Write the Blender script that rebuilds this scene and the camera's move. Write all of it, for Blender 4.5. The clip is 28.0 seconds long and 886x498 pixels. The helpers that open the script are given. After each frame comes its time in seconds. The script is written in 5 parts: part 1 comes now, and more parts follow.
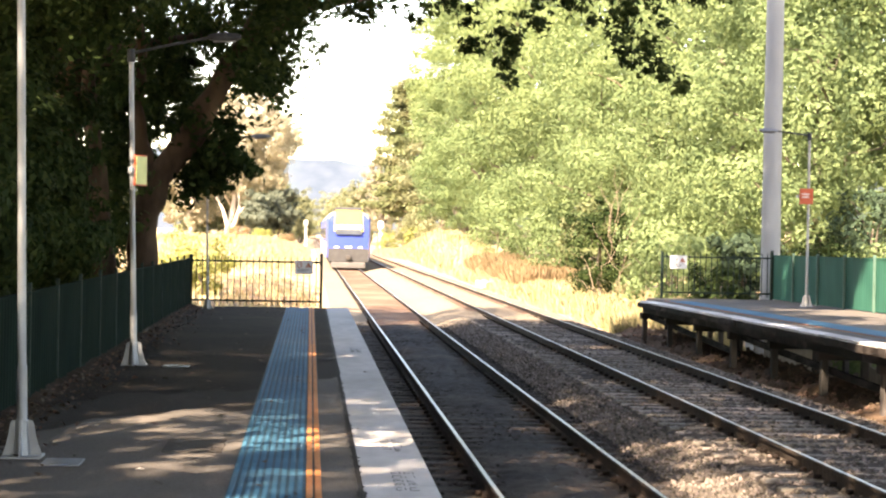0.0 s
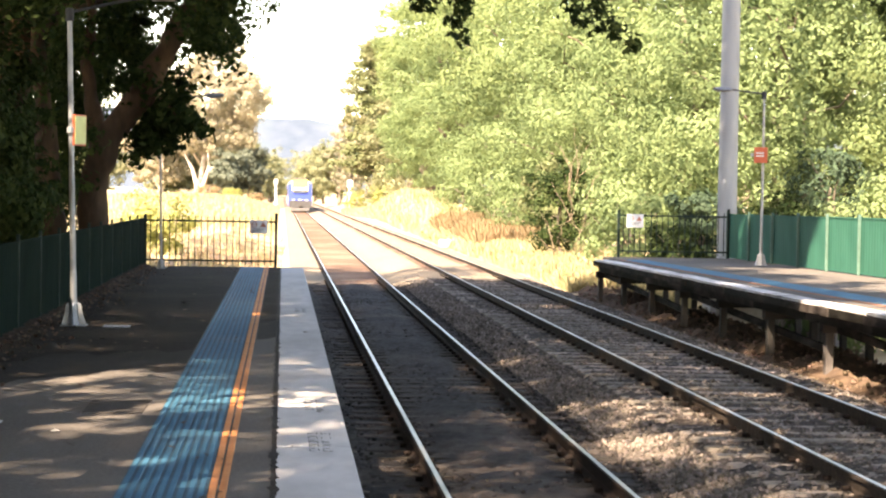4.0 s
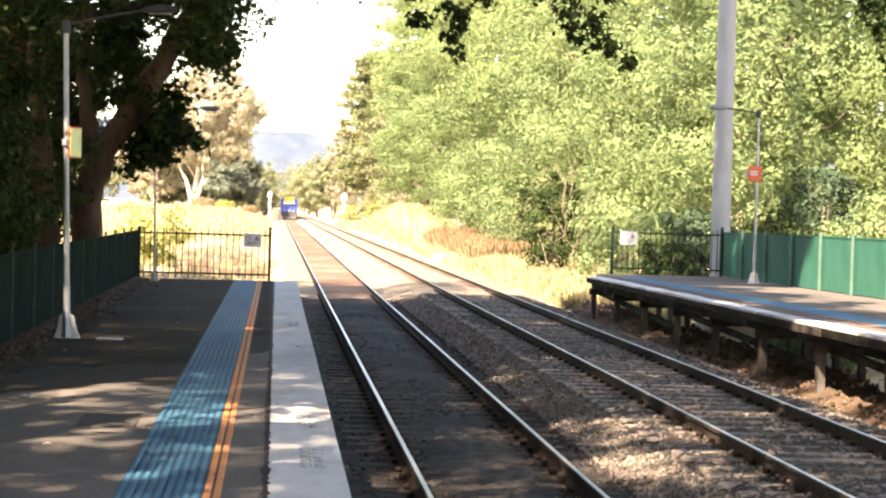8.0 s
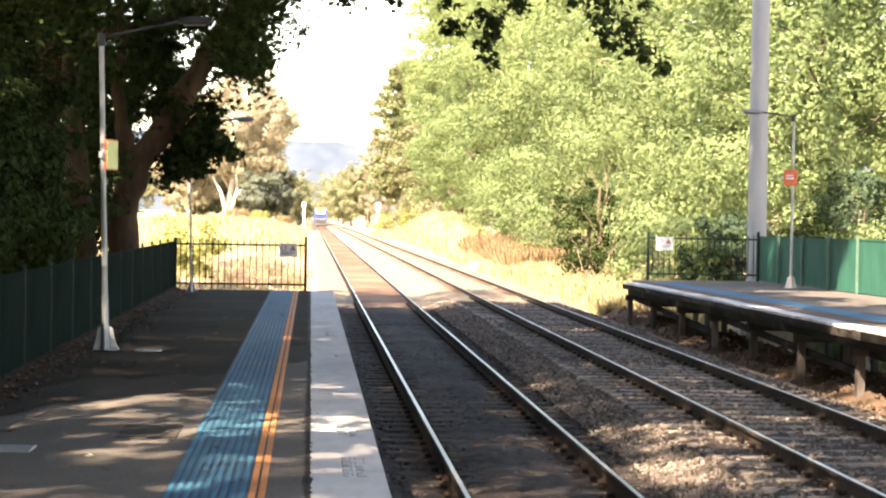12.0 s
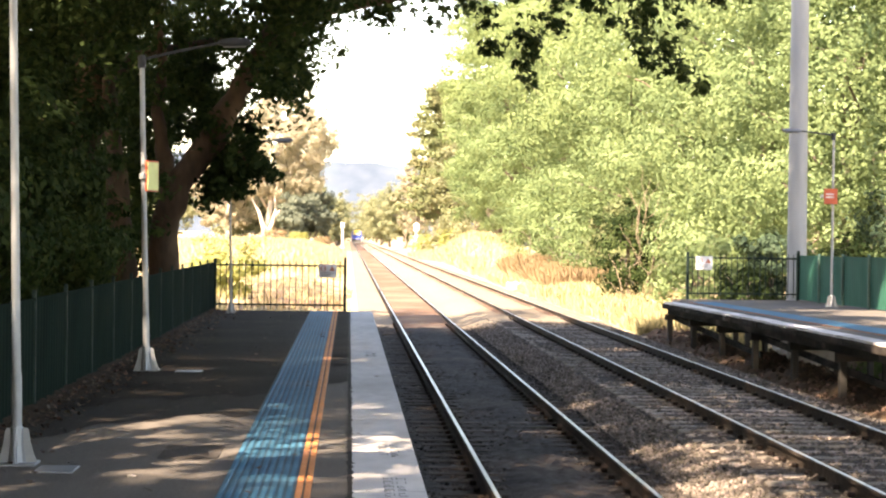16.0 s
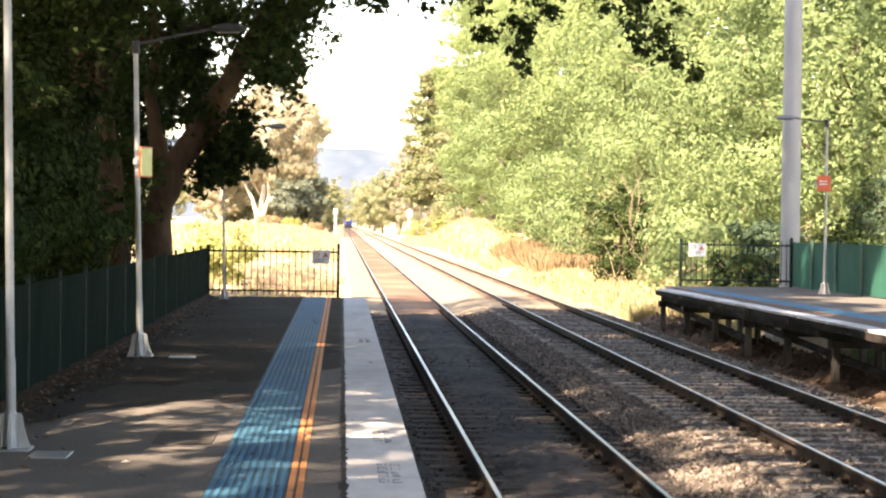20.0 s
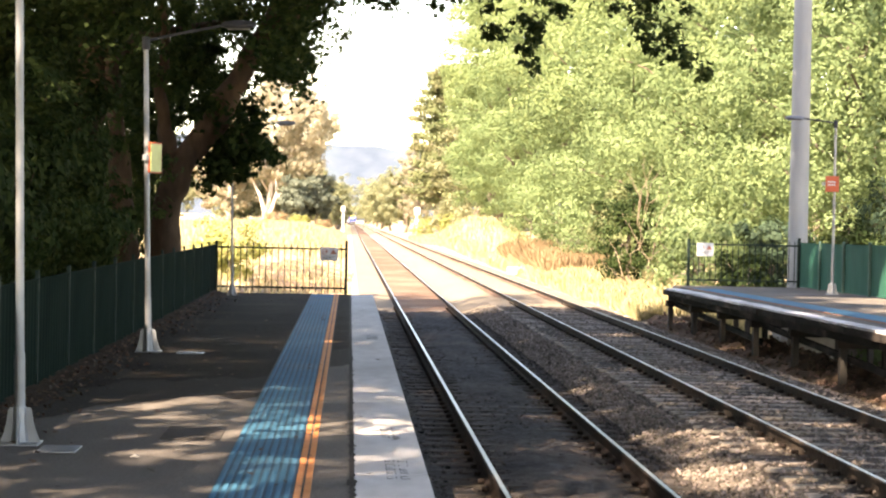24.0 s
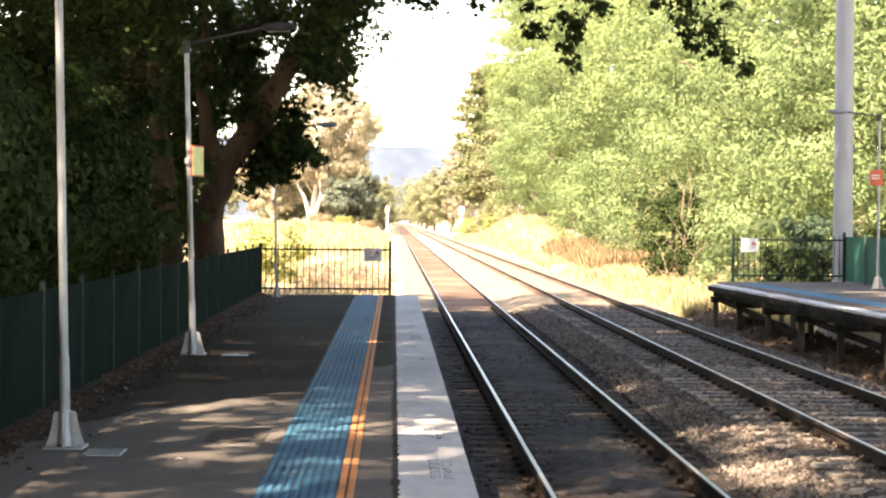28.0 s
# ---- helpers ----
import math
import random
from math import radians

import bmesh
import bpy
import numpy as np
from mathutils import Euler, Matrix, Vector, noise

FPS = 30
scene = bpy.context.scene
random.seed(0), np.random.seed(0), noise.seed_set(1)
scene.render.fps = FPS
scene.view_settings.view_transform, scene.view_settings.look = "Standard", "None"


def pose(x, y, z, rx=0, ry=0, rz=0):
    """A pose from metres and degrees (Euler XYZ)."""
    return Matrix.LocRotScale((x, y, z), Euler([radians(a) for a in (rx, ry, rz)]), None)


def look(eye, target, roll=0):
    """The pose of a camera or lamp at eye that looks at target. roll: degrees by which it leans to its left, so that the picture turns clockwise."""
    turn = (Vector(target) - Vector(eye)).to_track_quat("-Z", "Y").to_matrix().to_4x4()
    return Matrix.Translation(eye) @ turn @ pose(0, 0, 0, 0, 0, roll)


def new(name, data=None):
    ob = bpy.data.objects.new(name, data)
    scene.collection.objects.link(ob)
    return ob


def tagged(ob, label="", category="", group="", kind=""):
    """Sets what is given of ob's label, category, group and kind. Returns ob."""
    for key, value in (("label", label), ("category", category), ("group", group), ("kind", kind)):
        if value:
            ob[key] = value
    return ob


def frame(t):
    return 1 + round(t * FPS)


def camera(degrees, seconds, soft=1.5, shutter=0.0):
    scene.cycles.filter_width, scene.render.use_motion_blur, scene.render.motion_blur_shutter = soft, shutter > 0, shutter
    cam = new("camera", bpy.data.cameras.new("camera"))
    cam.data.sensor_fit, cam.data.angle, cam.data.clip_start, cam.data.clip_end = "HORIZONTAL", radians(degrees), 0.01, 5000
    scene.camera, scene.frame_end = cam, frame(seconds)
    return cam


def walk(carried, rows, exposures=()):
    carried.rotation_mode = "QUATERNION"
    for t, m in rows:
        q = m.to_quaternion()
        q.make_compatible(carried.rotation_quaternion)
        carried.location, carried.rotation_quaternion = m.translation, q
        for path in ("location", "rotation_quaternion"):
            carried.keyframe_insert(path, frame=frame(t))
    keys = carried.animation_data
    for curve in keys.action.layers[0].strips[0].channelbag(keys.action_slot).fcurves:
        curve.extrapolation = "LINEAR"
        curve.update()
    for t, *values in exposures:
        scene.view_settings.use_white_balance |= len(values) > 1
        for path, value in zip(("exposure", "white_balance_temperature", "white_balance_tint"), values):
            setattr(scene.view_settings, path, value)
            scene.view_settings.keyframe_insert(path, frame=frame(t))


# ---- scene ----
cam = camera(24.0, 28.0, soft=2.2)
PATH = [
    (0, (-0.411, -0.082, 1.852), (-0.284, 1.914, 1.839), 1.1),
    (0.5, (-0.191, -0.049, 1.859), (-0.099, 1.949, 1.839), 2.2),
    (1, (-0.082, -0.05, 1.864), (0.039, 1.946, 1.829), 1.8),
    (1.5, (-0.056, -0.057, 1.863), (0.087, 1.938, 1.824), 1.4),
    (2, (-0.025, -0.08, 1.876), (0.106, 1.916, 1.838), 1.1),
    (2.5, (-0.01, -0.091, 1.879), (0.12, 1.904, 1.839), 1.2),
    (3, (-0.005, -0.1, 1.873), (0.132, 1.895, 1.825), 1.1),
    (3.5, (0.009, -0.068, 1.865), (0.153, 1.926, 1.809), 0.9),
    (4, (0.023, -0.065, 1.869), (0.177, 1.929, 1.817), 1.0),
    (4.5, (0.027, -0.075, 1.883), (0.185, 1.918, 1.838), 1.2),
    (6.5, (0.019, -0.106, 1.886), (0.18, 1.887, 1.842), 1.5),
    (7, (0.015, -0.099, 1.884), (0.178, 1.894, 1.841), 1.5),
    (7.5, (0.02, -0.105, 1.886), (0.18, 1.888, 1.844), 1.5),
    (8, (0.016, -0.093, 1.891), (0.176, 1.901, 1.853), 1.6),
    (8.5, (0.016, -0.094, 1.888), (0.173, 1.899, 1.855), 1.6),
    (9, (0.004, -0.101, 1.888), (0.157, 1.892, 1.859), 1.7),
    (9.5, (-0.001, -0.082, 1.884), (0.148, 1.912, 1.85), 1.6),
    (10, (-0.005, -0.082, 1.886), (0.134, 1.913, 1.844), 1.3),
    (10.5, (-0.013, -0.085, 1.881), (0.112, 1.91, 1.829), 1.0),
    (11, (-0.017, -0.06, 1.88), (0.103, 1.935, 1.821), 1.0),
    (11.5, (-0.014, -0.059, 1.877), (0.111, 1.937, 1.828), 1.0),
    (12, (-0.018, -0.08, 1.888), (0.109, 1.916, 1.857), 0.9),
    (12.5, (-0.022, -0.104, 1.888), (0.099, 1.893, 1.874), 0.7),
    (14.5, (-0.036, -0.104, 1.881), (0.065, 1.894, 1.867), 0.7),
    (15, (-0.044, -0.099, 1.888), (0.049, 1.899, 1.876), 0.8),
    (15.5, (-0.041, -0.107, 1.888), (0.046, 1.891, 1.876), 0.8),
    (16, (-0.04, -0.081, 1.884), (0.05, 1.916, 1.872), 0.7),
    (16.5, (-0.039, -0.084, 1.884), (0.057, 1.914, 1.869), 0.8),
    (17, (-0.04, -0.09, 1.885), (0.06, 1.908, 1.866), 0.9),
    (17.5, (-0.039, -0.081, 1.888), (0.061, 1.917, 1.867), 1.0),
    (18, (-0.043, -0.086, 1.882), (0.059, 1.911, 1.859), 1.0),
    (18.5, (-0.045, -0.083, 1.878), (0.056, 1.915, 1.852), 1.0),
    (19, (-0.045, -0.082, 1.88), (0.056, 1.915, 1.853), 0.9),
    (19.5, (-0.046, -0.096, 1.885), (0.054, 1.901, 1.859), 0.9),
    (20, (-0.05, -0.08, 1.883), (0.047, 1.918, 1.858), 0.8),
    (20.5, (-0.056, -0.107, 1.885), (0.039, 1.891, 1.864), 0.8),
    (21, (-0.061, -0.113, 1.885), (0.033, 1.885, 1.866), 0.9),
    (21.5, (-0.066, -0.084, 1.888), (0.028, 1.914, 1.869), 1.1),
    (23.5, (-0.07, -0.101, 1.884), (0.026, 1.897, 1.86), 1.2),
    (24, (-0.067, -0.114, 1.88), (0.023, 1.883, 1.853), 1.2),
    (24.5, (-0.07, -0.101, 1.883), (0.015, 1.897, 1.855), 1.3),
    (25, (-0.076, -0.099, 1.881), (0.007, 1.899, 1.855), 1.1),
    (25.5, (-0.08, -0.105, 1.884), (-0.006, 1.894, 1.858), 1.0),
    (26, (-0.083, -0.084, 1.877), (-0.022, 1.915, 1.853), 0.9),
    (26.5, (-0.077, -0.096, 1.881), (-0.018, 1.903, 1.862), 0.8),
    (27, (-0.072, -0.1, 1.882), (-0.011, 1.899, 1.867), 0.8),
    (27.5, (-0.065, -0.102, 1.88), (-0.016, 1.897, 1.861), 0.6),
    (28, (-0.035, -0.123, 1.877), (0.012, 1.876, 1.849), 0.4),
]
walk(cam, [(t, look(eye, target, roll)) for t, eye, target, roll in PATH], [(0, 3.09, 8600, 18.5), (28, 3.09, 8600, 18.5)])

# ---- world, sun, exposure ----
SUN_AZ, SUN_EL = radians(32), radians(41)
sky_world = bpy.data.worlds.new("sky")
scene.world = sky_world
sky_world.use_nodes = True
wn = sky_world.node_tree
wn.nodes.clear()
w_out = wn.nodes.new("ShaderNodeOutputWorld")
w_bg = wn.nodes.new("ShaderNodeBackground")
w_sky = wn.nodes.new("ShaderNodeTexSky")
w_sky.sky_type, w_sky.sun_disc = "NISHITA", False
w_sky.sun_elevation, w_sky.sun_rotation = SUN_EL, math.pi + SUN_AZ
w_sky.dust_density, w_sky.air_density = 0.7, 1.0
w_bg.inputs["Strength"].default_value = 0.11
wn.links.new(w_sky.outputs[0], w_bg.inputs[0])
wn.links.new(w_bg.outputs[0], w_out.inputs[0])
sun_data = bpy.data.lights.new("sun", "SUN")
sun_data.energy, sun_data.angle, sun_data.color = 4.5, radians(0.75), (1.0, 0.95, 0.86)
sun_from = Vector((-math.sin(SUN_AZ) * math.cos(SUN_EL), -math.cos(SUN_AZ) * math.cos(SUN_EL), math.sin(SUN_EL)))
sun = new("sun", sun_data)
sun.matrix_world = look(sun_from * 60, (0, 0, 0))


# ---- materials ----
def material(name, light, dark, rough=0.8, metal=0.0, grain=8.0, stain=0.5, bump=0.2, stain_tint=None, per_piece=0.0, per_leaf=0.0,
             spec=0.4, glow_through=0.0, stretch=(1, 1, 1), fine=60.0):
    """A surface of two colours mixed by grain, with larger stains, fine relief and, where asked, a shade of its own for each piece."""
    m = bpy.data.materials.new(name)
    m.use_nodes = True
    nt = m.node_tree
    nodes, links = nt.nodes, nt.links
    nodes.clear()
    out = nodes.new("ShaderNodeOutputMaterial")
    b = nodes.new("ShaderNodeBsdfPrincipled")
    b.inputs["Roughness"].default_value, b.inputs["Metallic"].default_value = rough, metal
    b.inputs["Specular IOR Level"].default_value = spec
    tc = nodes.new("ShaderNodeTexCoord")
    mp = nodes.new("ShaderNodeMapping")
    mp.inputs["Scale"].default_value = stretch
    links.new(tc.outputs["Object"], mp.inputs[0])

    def noise_at(scale, detail=4.0):
        n = nodes.new("ShaderNodeTexNoise")
        n.inputs["Scale"].default_value, n.inputs["Detail"].default_value = scale, detail
        links.new(mp.outputs[0], n.inputs["Vector"])
        return n.outputs["Fac"]

    def spread(value, low, high):
        r = nodes.new("ShaderNodeMapRange")
        r.inputs["From Min"].default_value, r.inputs["From Max"].default_value = low, high
        links.new(value, r.inputs["Value"])
        return r.outputs["Result"]

    def mix(fac, a, c, mode="MIX"):
        x = nodes.new("ShaderNodeMix")
        x.data_type, x.blend_type = "RGBA", mode
        for socket, value in ((x.inputs["Factor"], fac), (x.inputs["A"], a), (x.inputs["B"], c)):
            if isinstance(value, (int, float)):
                socket.default_value = value
            elif isinstance(value, tuple):
                socket.default_value = (*value, 1)
            else:
                links.new(value, socket)
        return x.outputs["Result"]

    col = mix(spread(noise_at(grain), 0.3, 0.7), light, dark)
    tint = stain_tint or tuple(v * 0.6 for v in dark)
    col = mix(spread(noise_at(stain, 5), 0.48, 0.75), col, mix(0.55, light, tint))
    if per_piece or per_leaf:
        if per_piece:
            info = nodes.new("ShaderNodeObjectInfo").outputs["Random"]
        else:
            info = nodes.new("ShaderNodeNewGeometry").outputs["Random Per Island"]
        amount = per_piece or per_leaf
        hsv = nodes.new("ShaderNodeHueSaturation")
        r = nodes.new("ShaderNodeMapRange")
        r.inputs["To Min"].default_value, r.inputs["To Max"].default_value = 1 - amount, 1 + amount
        links.new(info, r.inputs["Value"])
        links.new(r.outputs["Result"], hsv.inputs["Value"])
        h = nodes.new("ShaderNodeMapRange")
        h.inputs["To Min"].default_value, h.inputs["To Max"].default_value = 0.5 + amount * 0.05, 0.5 - amount * 0.05
        links.new(info, h.inputs["Value"])
        links.new(h.outputs["Result"], hsv.inputs["Hue"])
        links.new(col, hsv.inputs["Color"])
        col = hsv.outputs["Color"]
    links.new(col, b.inputs["Base Color"])
    rr = nodes.new("ShaderNodeMapRange")
    rr.inputs["To Min"].default_value, rr.inputs["To Max"].default_value = max(0.03, rough - 0.12), min(1, rough + 0.12)
    links.new(noise_at(grain * 0.6), rr.inputs["Value"])
    links.new(rr.outputs["Result"], b.inputs["Roughness"])
    if bump:
        bn = nodes.new("ShaderNodeBump")
        bn.inputs["Strength"].default_value, bn.inputs["Distance"].default_value = bump, 0.02
        links.new(noise_at(fine, 3), bn.inputs["Height"])
        links.new(bn.outputs[0], b.inputs["Normal"])
    if glow_through:
        tr = nodes.new("ShaderNodeBsdfTranslucent")
        links.new(mix(0.25, col, (light[0] * 1.75, light[1] * 1.8, light[2] * 1.1)), tr.inputs["Color"])
        ms = nodes.new("ShaderNodeMixShader")
        ms.inputs[0].default_value = glow_through
        links.new(b.outputs[0], ms.inputs[1])
        links.new(tr.outputs[0], ms.inputs[2])
        links.new(ms.outputs[0], out.inputs[0])
    else:
        links.new(b.outputs[0], out.inputs[0])
    return m


M = {}
M["asphalt"] = material("asphalt", (0.132, 0.116, 0.104), (0.074, 0.065, 0.058), 0.85, grain=30, stain=0.35, bump=0.5, fine=150, stain_tint=(0.15, 0.13, 0.11), spec=0.08)
M["coping"] = material("painted_coping", (0.49, 0.466, 0.446), (0.4, 0.378, 0.36), 0.8, grain=3, stain=0.5, bump=0.3, fine=90, stain_tint=(0.21, 0.18, 0.155), stretch=(2, 0.6, 1), spec=0.15)
M["coping_far"] = material("worn_edge_paint", (0.68, 0.655, 0.63), (0.4, 0.375, 0.35), 0.85, grain=5, stain=2.2, bump=0.4, per_piece=0.25, stain_tint=(0.1, 0.088, 0.078), spec=0.1)
M["fascia"] = material("tarred_fascia", (0.018, 0.015, 0.013), (0.007, 0.006, 0.0055), 0.9, grain=7, stain=1.6, bump=0.5, per_piece=0.6, stain_tint=(0.085, 0.074, 0.064), spec=0.03, stretch=(1, 0.5, 1.6))
M["new_asphalt"] = material("newer_asphalt", (0.08, 0.069, 0.061), (0.045, 0.039, 0.035), 0.85, grain=30, stain=0.35, bump=0.5, fine=150, spec=0.08)
# two darker asphalt tones that carry the tree shade in their colour
M["darkened"] = material("shade_darkened_asphalt", (0.032, 0.026, 0.021), (0.017, 0.0135, 0.0115), 0.9, grain=22, stain=0.5, bump=0.5, fine=150, stain_tint=(0.055, 0.042, 0.031), spec=0.04)
M["half_darkened"] = material("half_shade_darkened_asphalt", (0.054, 0.046, 0.04), (0.029, 0.025, 0.022), 0.9, grain=22, stain=0.4, bump=0.5, fine=150, stain_tint=(0.033, 0.027, 0.023), spec=0.05)
M["grey_board"] = material("weathered_board", (0.3, 0.27, 0.235), (0.18, 0.16, 0.14), 0.9, grain=5, stain=1.1, bump=0.5, per_piece=0.3, stretch=(1, 1, 0.2))
M["soil_clod"] = material("soil_clod", (0.17, 0.115, 0.08), (0.06, 0.043, 0.034), 0.95, grain=5, stain=1.0, bump=0.5, per_leaf=0.5, spec=0.08)
M["blue"] = material("blue_tactile", (0.036, 0.13, 0.198), (0.026, 0.102, 0.163), 0.8, spec=0.15, grain=3, stain=0.6, bump=0.2, stain_tint=(0.1, 0.155, 0.185))
M["blue_gap"] = material("blue_tactile_base", (0.011, 0.055, 0.086), (0.008, 0.038, 0.062), 0.8, grain=6, stain=0.6, bump=0.2)
M["orange"] = material("orange_tactile", (0.56, 0.215, 0.075), (0.44, 0.16, 0.055), 0.75, spec=0.2, grain=4, stain=0.7, bump=0.2, stain_tint=(0.3, 0.12, 0.06))
M["orange_worn"] = material("worn_orange_strip", (0.3, 0.13, 0.07), (0.15, 0.08, 0.055), 0.85, spec=0.1, grain=4, stain=0.9, bump=0.2, stain_tint=(0.11, 0.075, 0.06))
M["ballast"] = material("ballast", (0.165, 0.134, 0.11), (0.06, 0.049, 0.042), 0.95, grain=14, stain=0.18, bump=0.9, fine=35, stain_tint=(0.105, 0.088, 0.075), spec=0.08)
# lighter copy of the ballast: sunlight beyond the shade edge put into its colour
M["ballast_pale"] = material("sunlit_pale_ballast", (0.235, 0.188, 0.138), (0.135, 0.108, 0.082), 0.95, grain=14, stain=0.18, bump=0.9, fine=35, stain_tint=(0.11, 0.083, 0.062), spec=0.08)
M["dirty"] = material("grimy_ballast", (0.062, 0.049, 0.04), (0.024, 0.02, 0.017), 0.9, grain=16, stain=0.4, bump=0.9, fine=40, stain_tint=(0.1, 0.068, 0.048), spec=0.08)
M["stone"] = material("ballast_stone", (0.19, 0.158, 0.133), (0.06, 0.05, 0.043), 0.9, grain=9, stain=1.0, bump=0.5, per_leaf=0.45, spec=0.08)
M["stone_dark"] = material("oily_stone", (0.06, 0.05, 0.044), (0.019, 0.017, 0.016), 0.85, grain=9, stain=1.0, bump=0.5, per_leaf=0.6, spec=0.08)
M["dust"] = material("brake_dust_ballast", (0.145, 0.087, 0.062), (0.083, 0.05, 0.037), 0.95, grain=9, stain=0.25, bump=0.9, fine=35, stain_tint=(0.25, 0.185, 0.14), spec=0.08)
M["oil"] = material("oily_ballast", (0.029, 0.025, 0.024), (0.012, 0.011, 0.011), 0.75, grain=14, stain=0.5, bump=1.0, fine=35, stain_tint=(0.068, 0.051, 0.04), spec=0.08)
M["sleeper_dark"] = material("old_sleeper", (0.062, 0.052, 0.046), (0.028, 0.024, 0.022), 0.85, grain=9, stain=0.8, bump=0.6, per_piece=0.4, stretch=(0.25, 1, 1), spec=0.08)
M["sleeper_pale"] = material("grey_sleeper", (0.235, 0.2, 0.168), (0.115, 0.097, 0.081), 0.9, grain=9, stain=0.8, bump=0.5, per_piece=0.35, spec=0.08)
M["rust"] = material("rail_rust", (0.022, 0.015, 0.012), (0.011, 0.008, 0.007), 0.9, grain=12, stain=1.5, bump=0.4, spec=0.08)
M["dusty_rust"] = material("dusty_rail_side", (0.05, 0.038, 0.03), (0.022, 0.017, 0.014), 0.9, grain=12, stain=1.5, bump=0.4, spec=0.08)
M["rail_top"] = material("polished_rail", (0.52, 0.52, 0.5), (0.36, 0.345, 0.325), 0.42, metal=1.0, grain=4, stain=0.6, bump=0.05, stretch=(1, 0.1, 1))
# near sheets: green taken almost to black, with the trees' shade in it
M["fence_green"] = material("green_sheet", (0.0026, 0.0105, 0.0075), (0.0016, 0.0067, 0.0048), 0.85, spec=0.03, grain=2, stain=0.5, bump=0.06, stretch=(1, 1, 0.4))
# far sheets: lighter copy of the near green, sunlight put into the colour
M["fence_sunlit"] = material("sunlit_green_sheet", (0.023, 0.096, 0.068), (0.016, 0.074, 0.053), 0.75, spec=0.06, grain=2, stain=0.5, bump=0.06, stretch=(1, 1, 0.4))
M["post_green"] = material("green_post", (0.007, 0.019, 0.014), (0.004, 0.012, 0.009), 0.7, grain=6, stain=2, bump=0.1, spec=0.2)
M["galv"] = material("galvanised_steel", (0.32, 0.33, 0.34), (0.23, 0.24, 0.25), 0.5, metal=0.6, grain=5, stain=1.2, bump=0.08)
M["mast"] = material("weathered_grey_mast", (0.225, 0.243, 0.258), (0.187, 0.202, 0.216), 0.65, metal=0.1, grain=2, stain=0.5, bump=0.1, stretch=(1, 1, 0.25))
M["lamp_grey"] = material("lamp_housing", (0.05, 0.055, 0.064), (0.034, 0.038, 0.045), 0.6, metal=0.1, grain=6, stain=3, bump=0.05, spec=0.15)
# paler copy of lamp_grey: sunlight on the far lanterns put into its colour
M["lamp_sunlit"] = material("sunlit_lamp_housing", (0.165, 0.18, 0.205), (0.125, 0.135, 0.155), 0.55, metal=0.1, grain=6, stain=3, bump=0.05, spec=0.3)
M["lens"] = material("lamp_lens", (0.13, 0.135, 0.14), (0.1, 0.104, 0.108), 0.3, grain=5, stain=2, bump=0.0)
M["red_sign"] = material("orange_red_sign", (0.5, 0.1, 0.045), (0.42, 0.08, 0.035), 0.5, grain=5, stain=3, bump=0.05)
M["yellow_sign"] = material("pale_yellow_sign", (0.6, 0.62, 0.25), (0.5, 0.52, 0.2), 0.5, grain=5, stain=3, bump=0.05)
M["dull_red"] = material("faded_red_ink", (0.4, 0.14, 0.09), (0.34, 0.12, 0.08), 0.7, grain=9, stain=3, bump=0.02)
M["white_sign"] = material("white_sign", (0.62, 0.62, 0.63), (0.54, 0.54, 0.55), 0.5, grain=5, stain=3, bump=0.03)
M["ink"] = material("faded_ink", (0.11, 0.107, 0.11), (0.22, 0.215, 0.215), 0.8, grain=40, stain=6, bump=0.05)
M["timber"] = material("tarred_timber", (0.035, 0.03, 0.026), (0.015, 0.013, 0.012), 0.9, grain=6, stain=1.0, bump=0.5, per_piece=0.35, stain_tint=(0.075, 0.065, 0.057), spec=0.05)
M["grey_post"] = material("weathered_post", (0.1, 0.09, 0.082), (0.038, 0.034, 0.031), 0.9, grain=6, stain=1.2, bump=0.5, per_piece=0.4, spec=0.06, stretch=(1, 1, 0.3))
M["concrete"] = material("old_concrete", (0.42, 0.39, 0.35), (0.28, 0.25, 0.22), 0.9, grain=5, stain=0.8, bump=0.4)
M["rock"] = material("bleached_rock", (0.5, 0.46, 0.4), (0.36, 0.32, 0.27), 0.9, grain=3, stain=0.8, bump=0.6, fine=8)
M["dirt"] = material("dry_ground", (0.36, 0.27, 0.17), (0.24, 0.17, 0.1), 0.97, grain=2.5, stain=0.12, bump=0.8, fine=14, stain_tint=(0.2, 0.19, 0.07))
M["soil"] = material("brown_soil", (0.13, 0.086, 0.058), (0.06, 0.042, 0.032), 0.97, grain=4, stain=0.5, bump=0.9, fine=18, spec=0.08)
M["grass"] = material("dry_grass", (0.35, 0.292, 0.165), (0.255, 0.21, 0.115), 0.9, grain=0.9, stain=0.15, bump=0.0, per_leaf=0.3, stain_tint=(0.23, 0.245, 0.085), glow_through=0.25)
M["scrub"] = material("brown_scrub", (0.25, 0.172, 0.094), (0.165, 0.115, 0.062), 0.9, grain=1.2, stain=0.3, bump=0.0, per_leaf=0.25, glow_through=0.3)
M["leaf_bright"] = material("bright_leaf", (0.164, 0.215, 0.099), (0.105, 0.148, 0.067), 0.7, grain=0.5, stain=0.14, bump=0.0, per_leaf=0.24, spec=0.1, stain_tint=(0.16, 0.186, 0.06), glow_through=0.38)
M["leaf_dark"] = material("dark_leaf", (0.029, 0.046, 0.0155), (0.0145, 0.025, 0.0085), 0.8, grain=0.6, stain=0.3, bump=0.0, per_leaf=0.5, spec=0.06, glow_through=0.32)
